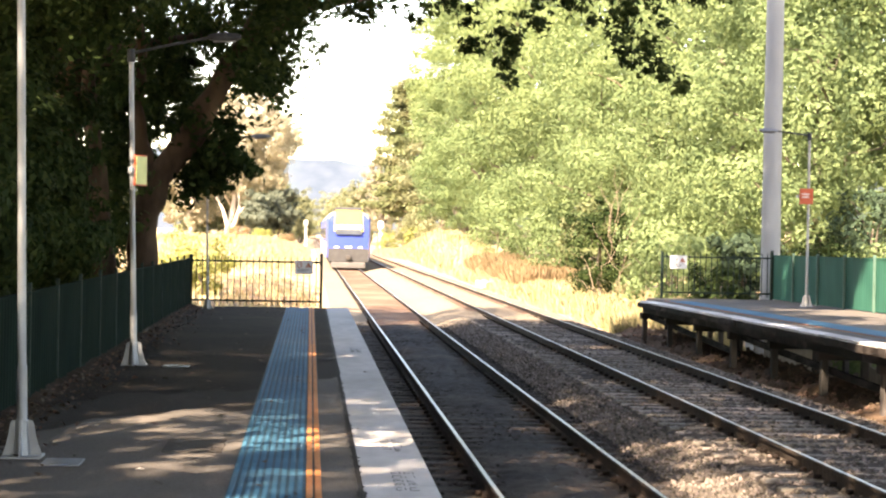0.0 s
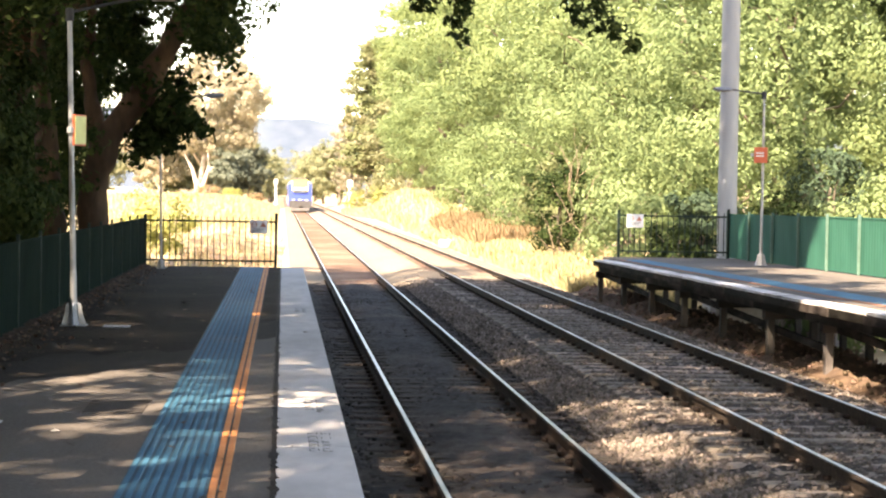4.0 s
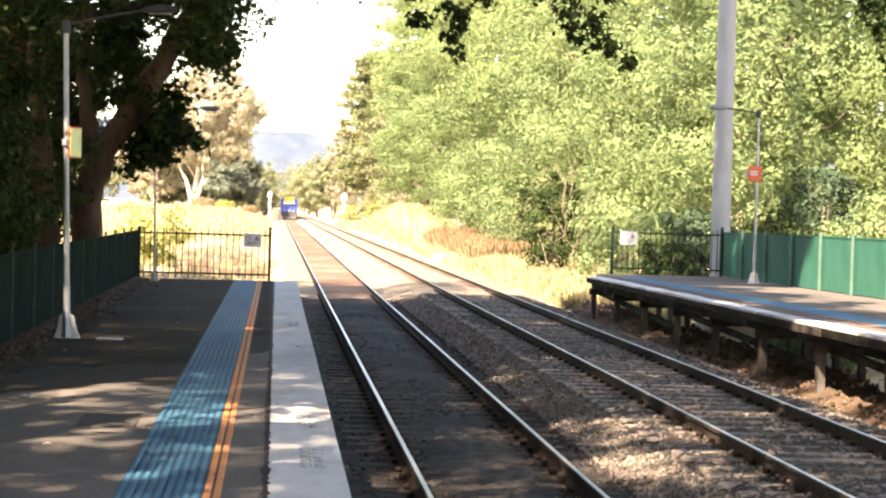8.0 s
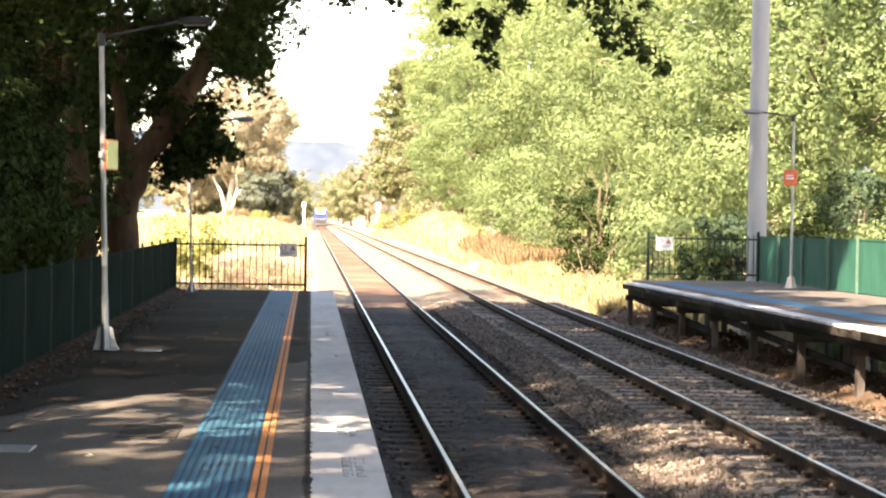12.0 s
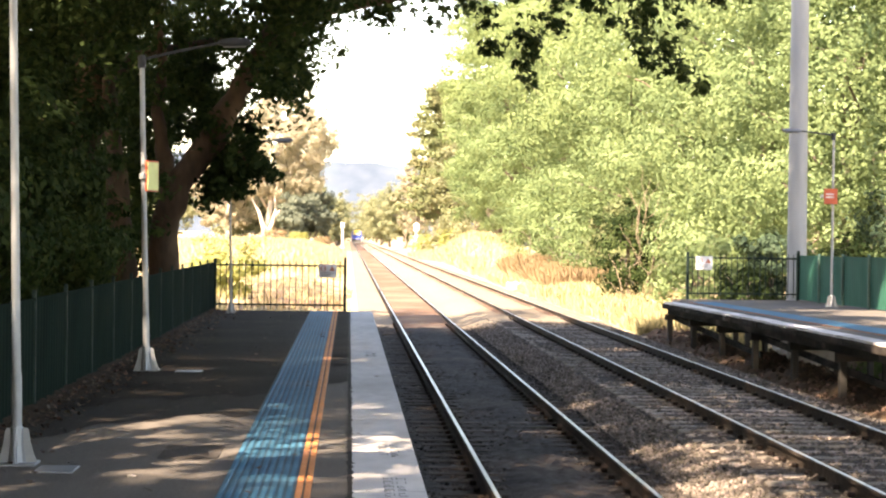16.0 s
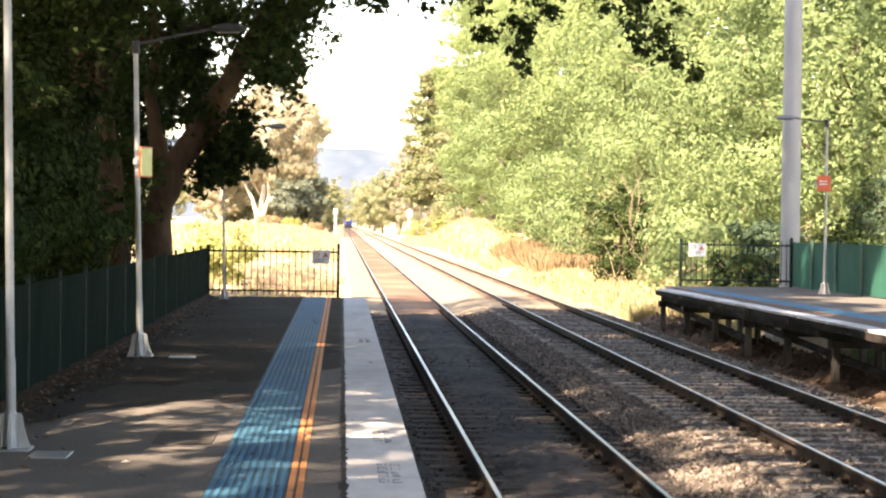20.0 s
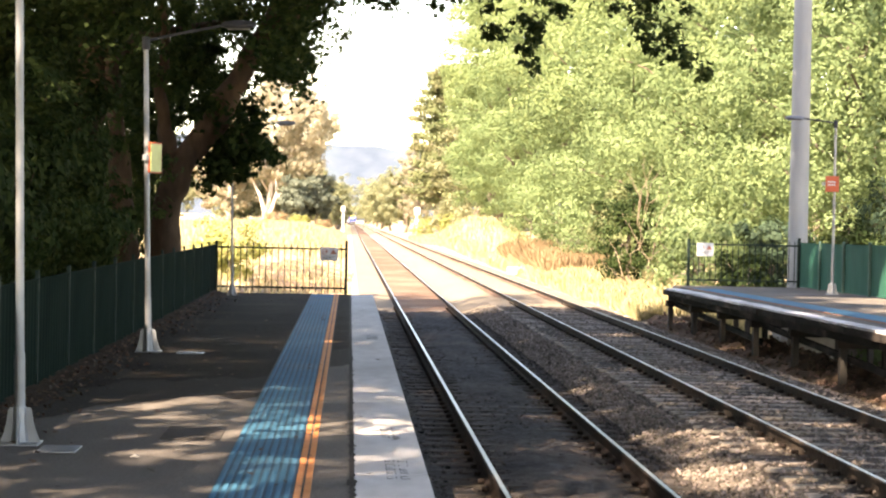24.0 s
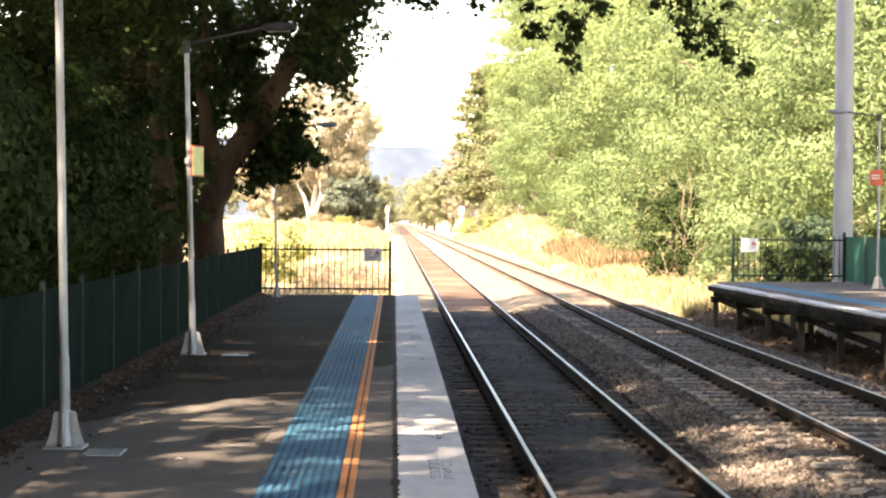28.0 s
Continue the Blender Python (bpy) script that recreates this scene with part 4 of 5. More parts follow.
def bough_tree(name, x, y, z, height, radius, seed, leaf, bark, label, leaf_size, leaves, group="", low=-0.04, bare=3):
    """A tall tree whose crown is built of many rounded boughs with deep gaps between them, each bough of tufts of small leaves."""
    r = np.random.default_rng(seed)
    t = thing(name, pose(x, y, z), label, "tree", group)
    cz, semi = height * (0.5 + low / 2), height * (0.5 - low / 2)
    n, m = 430, 210
    k = np.r_[np.arange(n) + 0.5, (np.arange(m) + 0.5) * n / m]
    lat, turn = np.arccos(1 - 2 * k / n), k * 2.39996
    d = np.stack([np.cos(turn) * np.sin(lat), np.sin(turn) * np.sin(lat), np.cos(lat)], -1) + r.normal(size=(n + m, 3)) * 0.05
    lump = 0.88 + 0.1 * np.sin(d[:, 0] * 4.3 + seed) * np.sin(d[:, 1] * 3.7 + seed * 2) + 0.1 * np.sin(d[:, 2] * 8.5 + seed + 2.0 * np.sin(turn + seed)) + r.normal(size=n + m) * 0.06
    lump[n:] -= 0.2
    c = np.stack([d[:, 0] * radius * lump, d[:, 1] * radius * lump, cz + d[:, 2] * semi * lump], -1)
    c = c[r.permutation(n + m)]
    gap = np.sin(c[:, 0] * 1.5 + seed) * np.sin(c[:, 1] * 1.2 + seed * 2) + 0.9 * np.sin(c[:, 2] * 1.7 + seed + 1.5 * np.sin(c[:, 0] * 0.8))
    c = c[((c[:, 0] * x + c[:, 1] * y) / math.hypot(x, y) < radius * 0.3) & (gap < 0.5)]
    cr = r.uniform(0.5, 1.12, len(c)) * radius / 6.0
    seen = c[:, 2] < 4.2 + 0.115 * y - z
    tr = height * 0.02
    part("trunk", tube(bmesh.new(), limb_line((0, 0, -0.3), (0, 0, height * 0.6), 0, r), [tr * 1.25, tr, tr * 0.9, tr * 0.8, tr * 0.6, tr * 0.35], 8), bark, t, smooth=True)
    for q in range(9):
        tip = c[(q * 37) % len(c)] * np.array([0.84, 0.84, 1.0])
        h0 = max(height * 0.12, tip[2] - radius * 0.55)
        part("limb", tube(bmesh.new(), limb_line((0, 0, min(h0, height * 0.58)), tip, height * 0.02, r), [tr * 0.36, tr * 0.27, tr * 0.2, tr * 0.14, tr * 0.09, tr * 0.03], 6), bark, t, smooth=True)
    for q in range(bare):
        tip = c[(q * 53 + 7) % len(c)] * np.array([1.04, 1.04, 1.0])
        part("bare_branch", tube(bmesh.new(), limb_line(tip * np.array([0.6, 0.6, 0.9]), tip, 0.2, r, 4), [0.045, 0.038, 0.03, 0.02, 0.008], 5), M["dead_wood"], t, "bare pale branch", smooth=True)
    share = np.where(seen, 1.0, 0.22)
    count = np.maximum(6, (leaves * share * cr ** 2 / (cr ** 2 * share).sum())).astype(int)
    who = np.repeat(np.arange(len(c)), count)
    m = len(who)
    v = r.normal(size=(m, 3))
    v /= np.linalg.norm(v, axis=1, keepdims=True)
    tuft = 1 + 0.16 * np.sin(v[:, 0] * 7 + who) * np.sin(v[:, 1] * 6 + who * 2) + 0.12 * np.sin(v[:, 2] * 8 + who * 3)
    p = c[who] + v * (cr[who] * tuft * (0.9 + 0.1 * r.random(m)))[:, None] * np.array([1, 1, 0.72])
    out = (c - [0, 0, cz]) / radius
    way = v + 0.6 * out[who] + r.normal(size=(m, 3)) * 0.34 + [0, 0, 0.3]
    size = leaf_size * np.where(seen, 1.0, 2.1)[who] * r.uniform(0.6, 1.35, m)
    back = np.repeat(np.arange(len(c))[seen], 60)
    v = r.normal(size=(len(back), 3))
    v /= np.linalg.norm(v, axis=1, keepdims=True)
    tuft = 1 + 0.16 * np.sin(v[:, 0] * 7 + back) * np.sin(v[:, 1] * 6 + back * 2) + 0.12 * np.sin(v[:, 2] * 8 + back * 3)
    p = np.concatenate([p, c[back] + v * (cr[back] * tuft * 0.84)[:, None] * np.array([1, 1, 0.72])])
    way = np.concatenate([way, v + 0.3 * out[back] + r.normal(size=v.shape) * 0.15])
    size = np.r_[size, 0.24 * cr[back] * r.uniform(0.7, 1.2, len(back))]
    u = r.normal(size=(3600, 3))
    u /= np.linalg.norm(u, axis=1, keepdims=True)
    q3 = u * np.array([radius * 0.33, radius * 0.33, semi * 0.5]) + [0, 0, cz]
    p, way, size = np.concatenate([p, q3]), np.concatenate([way, u + r.normal(size=u.shape) * 0.5]), np.r_[size, np.full(len(q3), 0.34)]
    o = new("crown", scatter("crown", p, way, size, SPLINTER, leaf, r))
    o.parent = t
    return t


wall = "line of tall leafy trees"
G = ground_height
WALL = [(16.4, 68, 15, 6.0, 11), (22.8, 66, 16, 6.0, 12), (15.6, 82, 17, 5.8, 13), (22.5, 84, 19, 6.5, 14), (15.0, 97, 18, 5.8, 15), (21.5, 104, 20, 6.5, 16),
        (14.2, 114, 20, 5.6, 17), (13.3, 131, 21, 5.8, 18), (11.9, 149, 24.5, 5.4, 19), (12.5, 168, 24, 5.0, 20), (14.0, 188, 23, 5.0, 21)]
for x, y, h, r_, s in WALL:
    back = x > 18
    bough_tree("leafy_tree", x, y, float(G(np.array(x), np.array(y))), h, r_, s, M["leaf_bright"], M["bark_grey"], "tall sunlit tree with dense light green leaves",
               0.16 if back else 0.068 + 0.00075 * y, 20000 if back else 50000, wall)
for x, y, h, s in ((20.5, 126, 15, 131), (19.5, 148, 15, 132), (19, 172, 15, 133), (27, 118, 16, 134), (28.5, 90, 15, 135), (27, 72, 14, 136)):
    broadleaf("leafy_tree", x, y, float(G(np.array(x), np.array(float(y)))), h, 6.0, s, M["leaf_bright"], M["bark_grey"], "leafy tree behind the line of tall trees", 110, 42, 0.45, 0.0, 0.2, group="trees behind the tall line", shape=SPLINTER)


def layered_pine(x, y, z, height, radius, seed, label):
    """A conifer with flat tiers of needles on near-level limbs and bare gaps between them."""
    r = np.random.default_rng(seed)
    t = thing("pine_tree", pose(x, y, z), label, "tree")
    part("trunk", tube(bmesh.new(), limb_line((0, 0, -0.3), (0.3, 0, height * 0.97), 0, r), [0.4, 0.34, 0.28, 0.2, 0.13, 0.05], 8), M["bark_grey"], t, smooth=True)
    pads = []
    for k in range(64):
        h = height * (0.2 + 0.78 * k / 63)
        turn = k * 2.4 + r.uniform(-0.3, 0.3)
        far = radius * (1.0 - 0.5 * (k / 63) ** 3) * r.uniform(0.7, 1.0)
        tip = np.array([far * math.cos(turn), far * math.sin(turn), h + far * 0.1])
        part("limb", tube(bmesh.new(), limb_line((0.1, 0, h - 0.5), tip, 0.25, r), [0.13, 0.11, 0.09, 0.07, 0.05, 0.02], 5), M["dead_wood"], t, smooth=True)
        for q in np.linspace(0.35, 1.05, 5):
            pads.append([tip[0] * q, tip[1] * q, h + far * 0.1 * q + 0.2])
    p, way = clumped(np.array(pads), r.uniform(0.9, 1.7, len(pads)), 150, r, 0.55, 0.2)
    o = new("crown", scatter("crown", p, way + [0, 0, 0.5], 0.38 * r.uniform(0.6, 1.3, len(p)), SPLINTER, M["leaf_pine"], r))
    o.parent = t


layered_pine(11.5, 236, -0.3, 19.6, 5.4, 31, "olive-green conifer with layered boughs")
broadleaf("dry_tree", 10.3, 312, -0.3, 16, 4.2, 32, M["leaf_gum"], M["bark_grey"], "half-dead brown tree with a tangle of bare branches", 210, 60, 0.32, 0.05, 0.13, bare=16)
broadleaf("leafy_tree", 12.8, 212, -0.3, 17, 5.5, 33, M["leaf_far"], M["bark_grey"], "olive tree farther along the line", 120, 80, 0.4, 0.05, 0.2, shape=SPLINTER)
for x, y, h, r_, s in ((15, 262, 12, 4.5, 34), (14, 330, 14, 5, 35), (10.2, 385, 14, 5, 36), (9, 460, 14, 7, 37), (8.5, 560, 15, 7, 38), (9, 690, 16, 7, 39), (10, 850, 17, 8, 40)):
    broadleaf("leafy_tree", x, y, -0.5, h, r_, s, M["leaf_far"], M["bark_grey"], "distant olive-green tree beside the line", 120, 48, 0.55, 0.0, 0.18, group="far trees", shape=SPLINTER)
for x, y, h, r_, s in ((-10.8, 395, 20, 6.2, 48), (-11.3, 432, 20, 6, 49), (-12, 475, 20, 6, 50), (-13, 525, 20, 6.5, 151), (-14, 585, 20, 6.5, 152), (-15, 650, 20, 7, 153), (-5.5, 560, 12, 6, 41), (-7, 690, 16, 6, 42), (-9, 845, 18, 6, 43), (-10.5, 900, 18, 6, 164), (-13, 950, 18, 6, 165), (-17, 1000, 19, 7, 166), (-16, 715, 20, 7, 154)):
    broadleaf("leafy_tree", x, y, -0.5, h, r_, s, M["leaf_far"], M["bark_grey"], "distant olive-green tree beside the line", 90, 46, 0.75, 0.0, 0.22, group="far trees", shape=SPLINTER)
for x, y, h, r_, s in ((-17, 775, 20, 7, 158), (-18, 835, 20, 7, 159), (-4, 1190, 29, 10, 44), (9, 1200, 30, 10, 45), (22, 1190, 29, 10, 46), (-18, 1200, 28, 10, 47), (-33, 1190, 28, 10, 160), (2, 1155, 11, 8, 161), (13, 1150, 12, 8, 162), (-20, 1160, 12, 8, 163)):
    broadleaf("leafy_tree", x, y, -0.5, h, r_, s, M["leaf_far"], M["bark_grey"], "distant olive-green tree beside the line", 90, 46, 0.75, 0.0, 0.22, group="far trees", shape=SPLINTER)

for x, h, s in ((-19, 9, 155), (-13.5, 10, 156), (-7.5, 11, 157)):
    broadleaf("leafy_tree", x, 372, 0.8, h, 4.6, s, M["leaf_far"], M["bark_grey"], "olive tree behind the gum trees", 110, 60, 0.5, 0.0, 0.22, group="paddock trees", shape=SPLINTER)
for k in range(9):
    broadleaf("leafy_tree", -24 - k * 13, 430 + 12 * (k % 3), 0.8, 13 + 2 * (k % 2), 8, 140 + k, M["leaf_far"], M["bark_grey"], "far olive tree at the edge of the paddock", 80, 60, 0.7, 0.0, 0.24, group="paddock trees", shape=SPLINTER)

# a row of small trees close beside the far line
for k in range(36):
    y = 412 + 12 * k
    broadleaf("leafy_tree", -2.5 + bend(y) - 0.2 * (k % 3), y, -0.6, 9.8 + 0.0095 * (y - 412) + 0.6 * (k % 3), 2.7, 170 + k, M["leaf_far"], M["bark_grey"], "slim olive tree close beside the far line", 64, 28, 0.75, 0.05, 0.24, group="line-side row", shape=SPLINTER)

# gum tree and dark trees beyond the paddock
gum = broadleaf("gum_tree", -14.2, 350, 0.9, 28, 10.6, 51, M["leaf_gum"], M["bark_pale"], "tall gum tree with a forked white trunk and pale bronze leaves", 760, 62, 0.47, 0.14, 0.115, 0.5, lean=(3.1, 0), bare=5, shape=SPLINTER)
for line, radii in (([(0.2, -2, -0.5), (-0.1, -2.4, 2.2), (-0.8, -3, 4.6), (-1.9, -3.4, 6.6), (-2.6, -3, 9)], [0.5, 0.4, 0.28, 0.18, 0.08]),
                    ([(0.3, -2, 0.6), (1.3, -2.4, 2.6), (2.0, -3, 5.0), (1.8, -3.4, 7.6), (2.6, -3, 10.5)], [0.46, 0.38, 0.3, 0.2, 0.1]),
                    ([(1.7, -2.6, 3.8), (2.8, -3.2, 5.0), (4.4, -3.8, 5.4), (6.2, -4, 6.6)], [0.34, 0.28, 0.2, 0.08]),
                    ([(2.2, -3, 9.5), (4.4, -4, 12), (7.2, -4.6, 13.6), (9.5, -4.6, 15.2)], [0.2, 0.16, 0.12, 0.05])):
    part("limb", tube(bmesh.new(), line, radii, 8), M["bark_pale"], gum, "smooth white limb", smooth=True)
broadleaf("gum_tree", -21, 362, 0.9, 17, 8, 52, M["leaf_gum"], M["bark_pale"], "gum tree with pale trunk and thin bronze leaves", 330, 55, 0.5, 0.1, 0.12, 0.5)
broadleaf("dark_tree", -5.6, 348, 0.6, 9.6, 4.1, 53, M["leaf_hazy"], M["bark_grey"], "low dense dark green tree", 120, 80, 0.42, 0.0, 0.22)
broadleaf("dark_tree", -9.0, 344, 0.8, 8.6, 3.6, 54, M["leaf_hazy"], M["bark_grey"], "low dense dark green tree", 110, 80, 0.42, 0.0, 0.22)

# shrubs and scrub at the foot of the tree line
for x, y, h, r_, s, leaf, label in ((10.4, 62, 3.0, 1.7, 61, "leaf_bright", "green bush beside the opposite platform end"), (11.6, 67, 4.2, 2.2, 62, "leaf_bright", "green bush at the foot of the trees"),
                                    # dark leaves here stand in for the shadowed hollow in the tree wall
                                    (9.75, 72.5, 4.4, 1.35, 119, "leaf_dark", "dark-leaved bush in place of the shadowed hollow under the trees"), (10.3, 79, 4.2, 1.4, 63, "leaf_pine", "dark green bush in place of the shadowed hollow under the trees"), 
                                    
                                    (9.4, 268, 3.2, 1.8, 72, "leaf_yellow", "yellow-green shrub on the sunlit bank"), (11.6, 245, 4.0, 2.0, 73, "leaf_yellow", "yellow-green shrub on the sunlit bank"), (10.6, 222, 3.5, 1.6, 74, "leaf_yellow", "yellow-green shrub on the sunlit bank"),
                                    ):
    broadleaf("shrub", x, y, float(G(np.array(x), np.array(y))) - 0.1, h, r_, s, M[leaf], M["bark_grey"], label, 46, 70, 0.16, 0.0, 0.3, 0.06, category="shrub", shape=SPLINTER)
for x, y, h, r_, s, leaf, label in ((12.6, 87, 4.5, 2.0, 76, "leaf_bright", "low growth at the foot of the trees"), (11.6, 98, 4.2, 2.3, 77, "leaf_bright", "low growth at the foot of the trees"), (11.3, 110, 4.5, 2.2, 78, "leaf_bright", "low growth at the foot of the trees"), (10.9, 126, 5, 2.3, 79, "leaf_bright", "low growth at the foot of the trees"),
                                    (12.5, 61.4, 3.0, 1.2, 111, "leaf_blue", "dark blue-green bush behind the end fence"), (14.2, 64.5, 4.8, 2.0, 112, "leaf_bright", "green bush behind the end fence"), (16.5, 61.8, 4.6, 1.7, 113, "leaf_blue", "dark blue-green bush behind the fence"), (19, 64, 5.2, 2.5, 114, "leaf_bright", "green bush behind the fence"), (11.6, 60.2, 2.0, 1.1, 115, "leaf_dark", "dark bush behind the end fence"),
                                    (14.5, 60.5, 2.8, 1.9, 69, "leaf_dark", "dark bush behind the fence"), (17.5, 58, 3.6, 2.2, 70, "leaf_bright", "green bush behind the fence"),
                                    (-8, 332, 1.8, 1.8, 116, "leaf_yellow", "yellow-green bush at the foot of the dark trees"), (-4.4, 338, 1.6, 1.5, 117, "scrub", "brown bush at the foot of the dark trees"), (-12, 335, 2.0, 2.2, 118, "scrub", "tan bush below the gum tree"),
                                    (-4.5, 78, 2.5, 1.6, 71, "leaf_yellow", "yellow-green shrub in the paddock")):
    broadleaf("shrub", x, y, float(G(np.array(x), np.array(y))) - 0.1, h, r_, s, M[leaf], M["bark_grey"], label, 46, 70, 0.16, 0.0, 0.3, 0.06, category="shrub", shape=SPLINTER)


for k in range(9):
    gx, gy = 13.4 + 0.9 * (k % 3), 30.0 + 2.9 * k
    broadleaf("shrub", gx, gy, float(G(np.array(gx), np.array(gy))) - 0.1, 1.9 + 0.3 * (k % 2), 1.7, 600 + k, M["leaf_bright"], M["bark_grey"], "low green bush in the gully behind the opposite platform", 40, 50, 0.2, 0.0, 0.3, 0.06, category="shrub", group="gully bushes", shape=SPLINTER)


dead = thing("dead_branches", pose(9.7, 70.9, -0.5), "tangle of bare pale branches at the foot of the trees", "branches")
br = np.random.default_rng(77)
for a, b in (((0.5, 0, 0.2), (0.1, -0.2, 3.3)), ((0.3, 0, 1.5), (-0.5, -0.1, 2.9)), ((0.2, 0, 2.2), (0.9, 0.1, 3.9)), ((0.4, 0, 0.8), (1.1, 0, 1.7)), ((0.3, 0, 1.9), (-0.2, 0, 4.3)), ((0.9, 0.2, 0.1), (1.9, 0.1, 1.1)), ((-0.3, 0, 0.4), (-0.9, 0, 1.9)), ((0.1, 0, 2.6), (0.5, 0, 4.6)), ((0.6, 0, 1.2), (1.4, 0, 2.9)), ((-0.1, 0, 0.9), (0.5, 0, 2.4)), ((0.3, 0, 2.9), (0.9, 0, 4.4)), ((0.4, 0, 3.0), (0.2, 0, 4.9)), ((0.2, 0, 3.2), (-0.4, 0, 4.2)), ((-0.4, 0, 0.3), (-1.3, 0, 1.2)), ((-0.2, 0, 0.2), (-0.7, 0.2, 1.5)), ((1.0, 0, 0.6), (1.7, 0.2, 2.0)), ((0.7, 0, 2.3), (1.3, 0, 3.5))):
    part("branch", tube(bmesh.new(), limb_line(a, b, 0.15, br, 5), [0.012, 0.011, 0.009, 0.007, 0.005, 0.002], 5), M["dead_wood"], dead, smooth=True)


# pale rocks on the bank and a concrete block beside the line
for x, y, s in ((10.5, 270, 0.95), (9.7, 276, 0.6)):
    bm = bmesh.new()
    bmesh.ops.create_icosphere(bm, subdivisions=3, radius=s)
    rr = random.Random(int(x * 10))
    for v in bm.verts:
        v.co *= 1 + 0.16 * math.sin(v.co.x * 3.1 / s + x) * math.sin(v.co.y * 2.7 / s) + 0.1 * math.sin(v.co.z * 4 / s + y) + rr.uniform(-0.02, 0.02)
        v.co.z *= 0.9
    solid("rock", bm, M["rock"], "sun-bleached pale rock on the bank", "rock", "bank rocks", at=pose(x, y, float(G(np.array(x), np.array(float(y)))) + s * 0.45))
solid("concrete_block", boxed(-0.8, 0.8, -0.25, 0.25, 0, 0.38, bevel=0.03), M["concrete"], "low pale concrete block beside the track", "block", at=pose(8.3, 99, -0.64, 0, 0, 4))


# grass
def grass(name, n, x0, x1, y0, y1, tall, label, seed, mat="grass", power=1.0, bare=-0.5):
    r = np.random.default_rng(seed)
    x, y = r.uniform(x0, x1, n), y0 + (y1 - y0) * r.random(n) ** power
    patch = np.sin(x * 1.7 + 2 * np.sin(y * 0.35)) + np.sin(y * 0.8 + x) + r.normal(size=n)
    earth = (x > -4.4 + 0.5 * np.sin(y * 0.4)) & (x < 0.2) & (y < 118)
    slip = (mat == "grass") & (x > 8.7) & (x < 11) & (y > 95) & (y < 200) & (r.random(n) < 0.6)
    ok = (patch > bare) & ~slip & ~(earth & (r.random(n) < 0.93))
    x, y = x[ok], y[ok]
    p = np.stack([x, y, ground_height(x, y) - 0.02], -1)
    way = r.normal(size=(len(x), 3)) * 0.28 + [0, 0, 1]
    tagged(new(name, scatter(name, p, way, tall * r.uniform(0.4, 1.3, len(x)), BLADE, M[mat], r)), label, "grass", kind="stuff")


grass("grass", 60000, 7.9, 11.8, 56.5, 130, 0.45, "tall straw-yellow grass on the bank", 81, power=1.5)
grass("grass", 32000, 7.8, 11.5, 130, 280, 0.6, "tall straw-yellow grass on the bank", 82)
grass("grass", 62000, -9, 0.1, 52.2, 110, 0.42, "dry yellow grass in the paddock", 83, power=1.4, bare=0.2)
grass("grass", 32000, -16, -0.4, 110, 330, 0.55, "dry yellow grass in the paddock", 84)

grass("grass", 26000, 8.7, 11.4, 91, 122, 0.8, "tall brown dead grass on the bank", 86, "scrub", bare=-1.2)
grass("grass", 9000, -3.4, -0.2, 62, 84, 0.4, "brown dead grass in the paddock", 85, "scrub")

# hills
bm = bmesh.new()
lo, hi = [], []
for k in range(61):
    x = -900 + k * 30
    h = 91 + 8 * math.sin(k * 0.35 + 1) + 4.5 * math.sin(k * 1.1 + 0.6) + 2.2 * math.sin(k * 2.7)
    lo.append(bm.verts.new((x, 2450, -10)))
    hi.append((bm.verts.new((x, 2490, h * 0.62)), bm.verts.new((x, 2540, h * 1.05))))
for k in range(60):
    bm.faces.new((lo[k], lo[k + 1], hi[k + 1][0], hi[k][0]))
    bm.faces.new((hi[k][0], hi[k + 1][0], hi[k + 1][1], hi[k][1]))
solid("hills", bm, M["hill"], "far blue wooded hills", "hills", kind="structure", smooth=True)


# ---- shade trees behind the near fence ----
def dapple(gx, gy):
    """Streaks of open and closed canopy, by where their light falls on the ground."""
    across, along = 0.848 * gx - 0.53 * gy, 0.53 * gx + 0.848 * gy
    return np.sin(across * 2.9 + 0.5 * np.sin(along * 1.1)) + 0.8 * np.sin(along * 1.35 + across * 0.7 + 1.0)


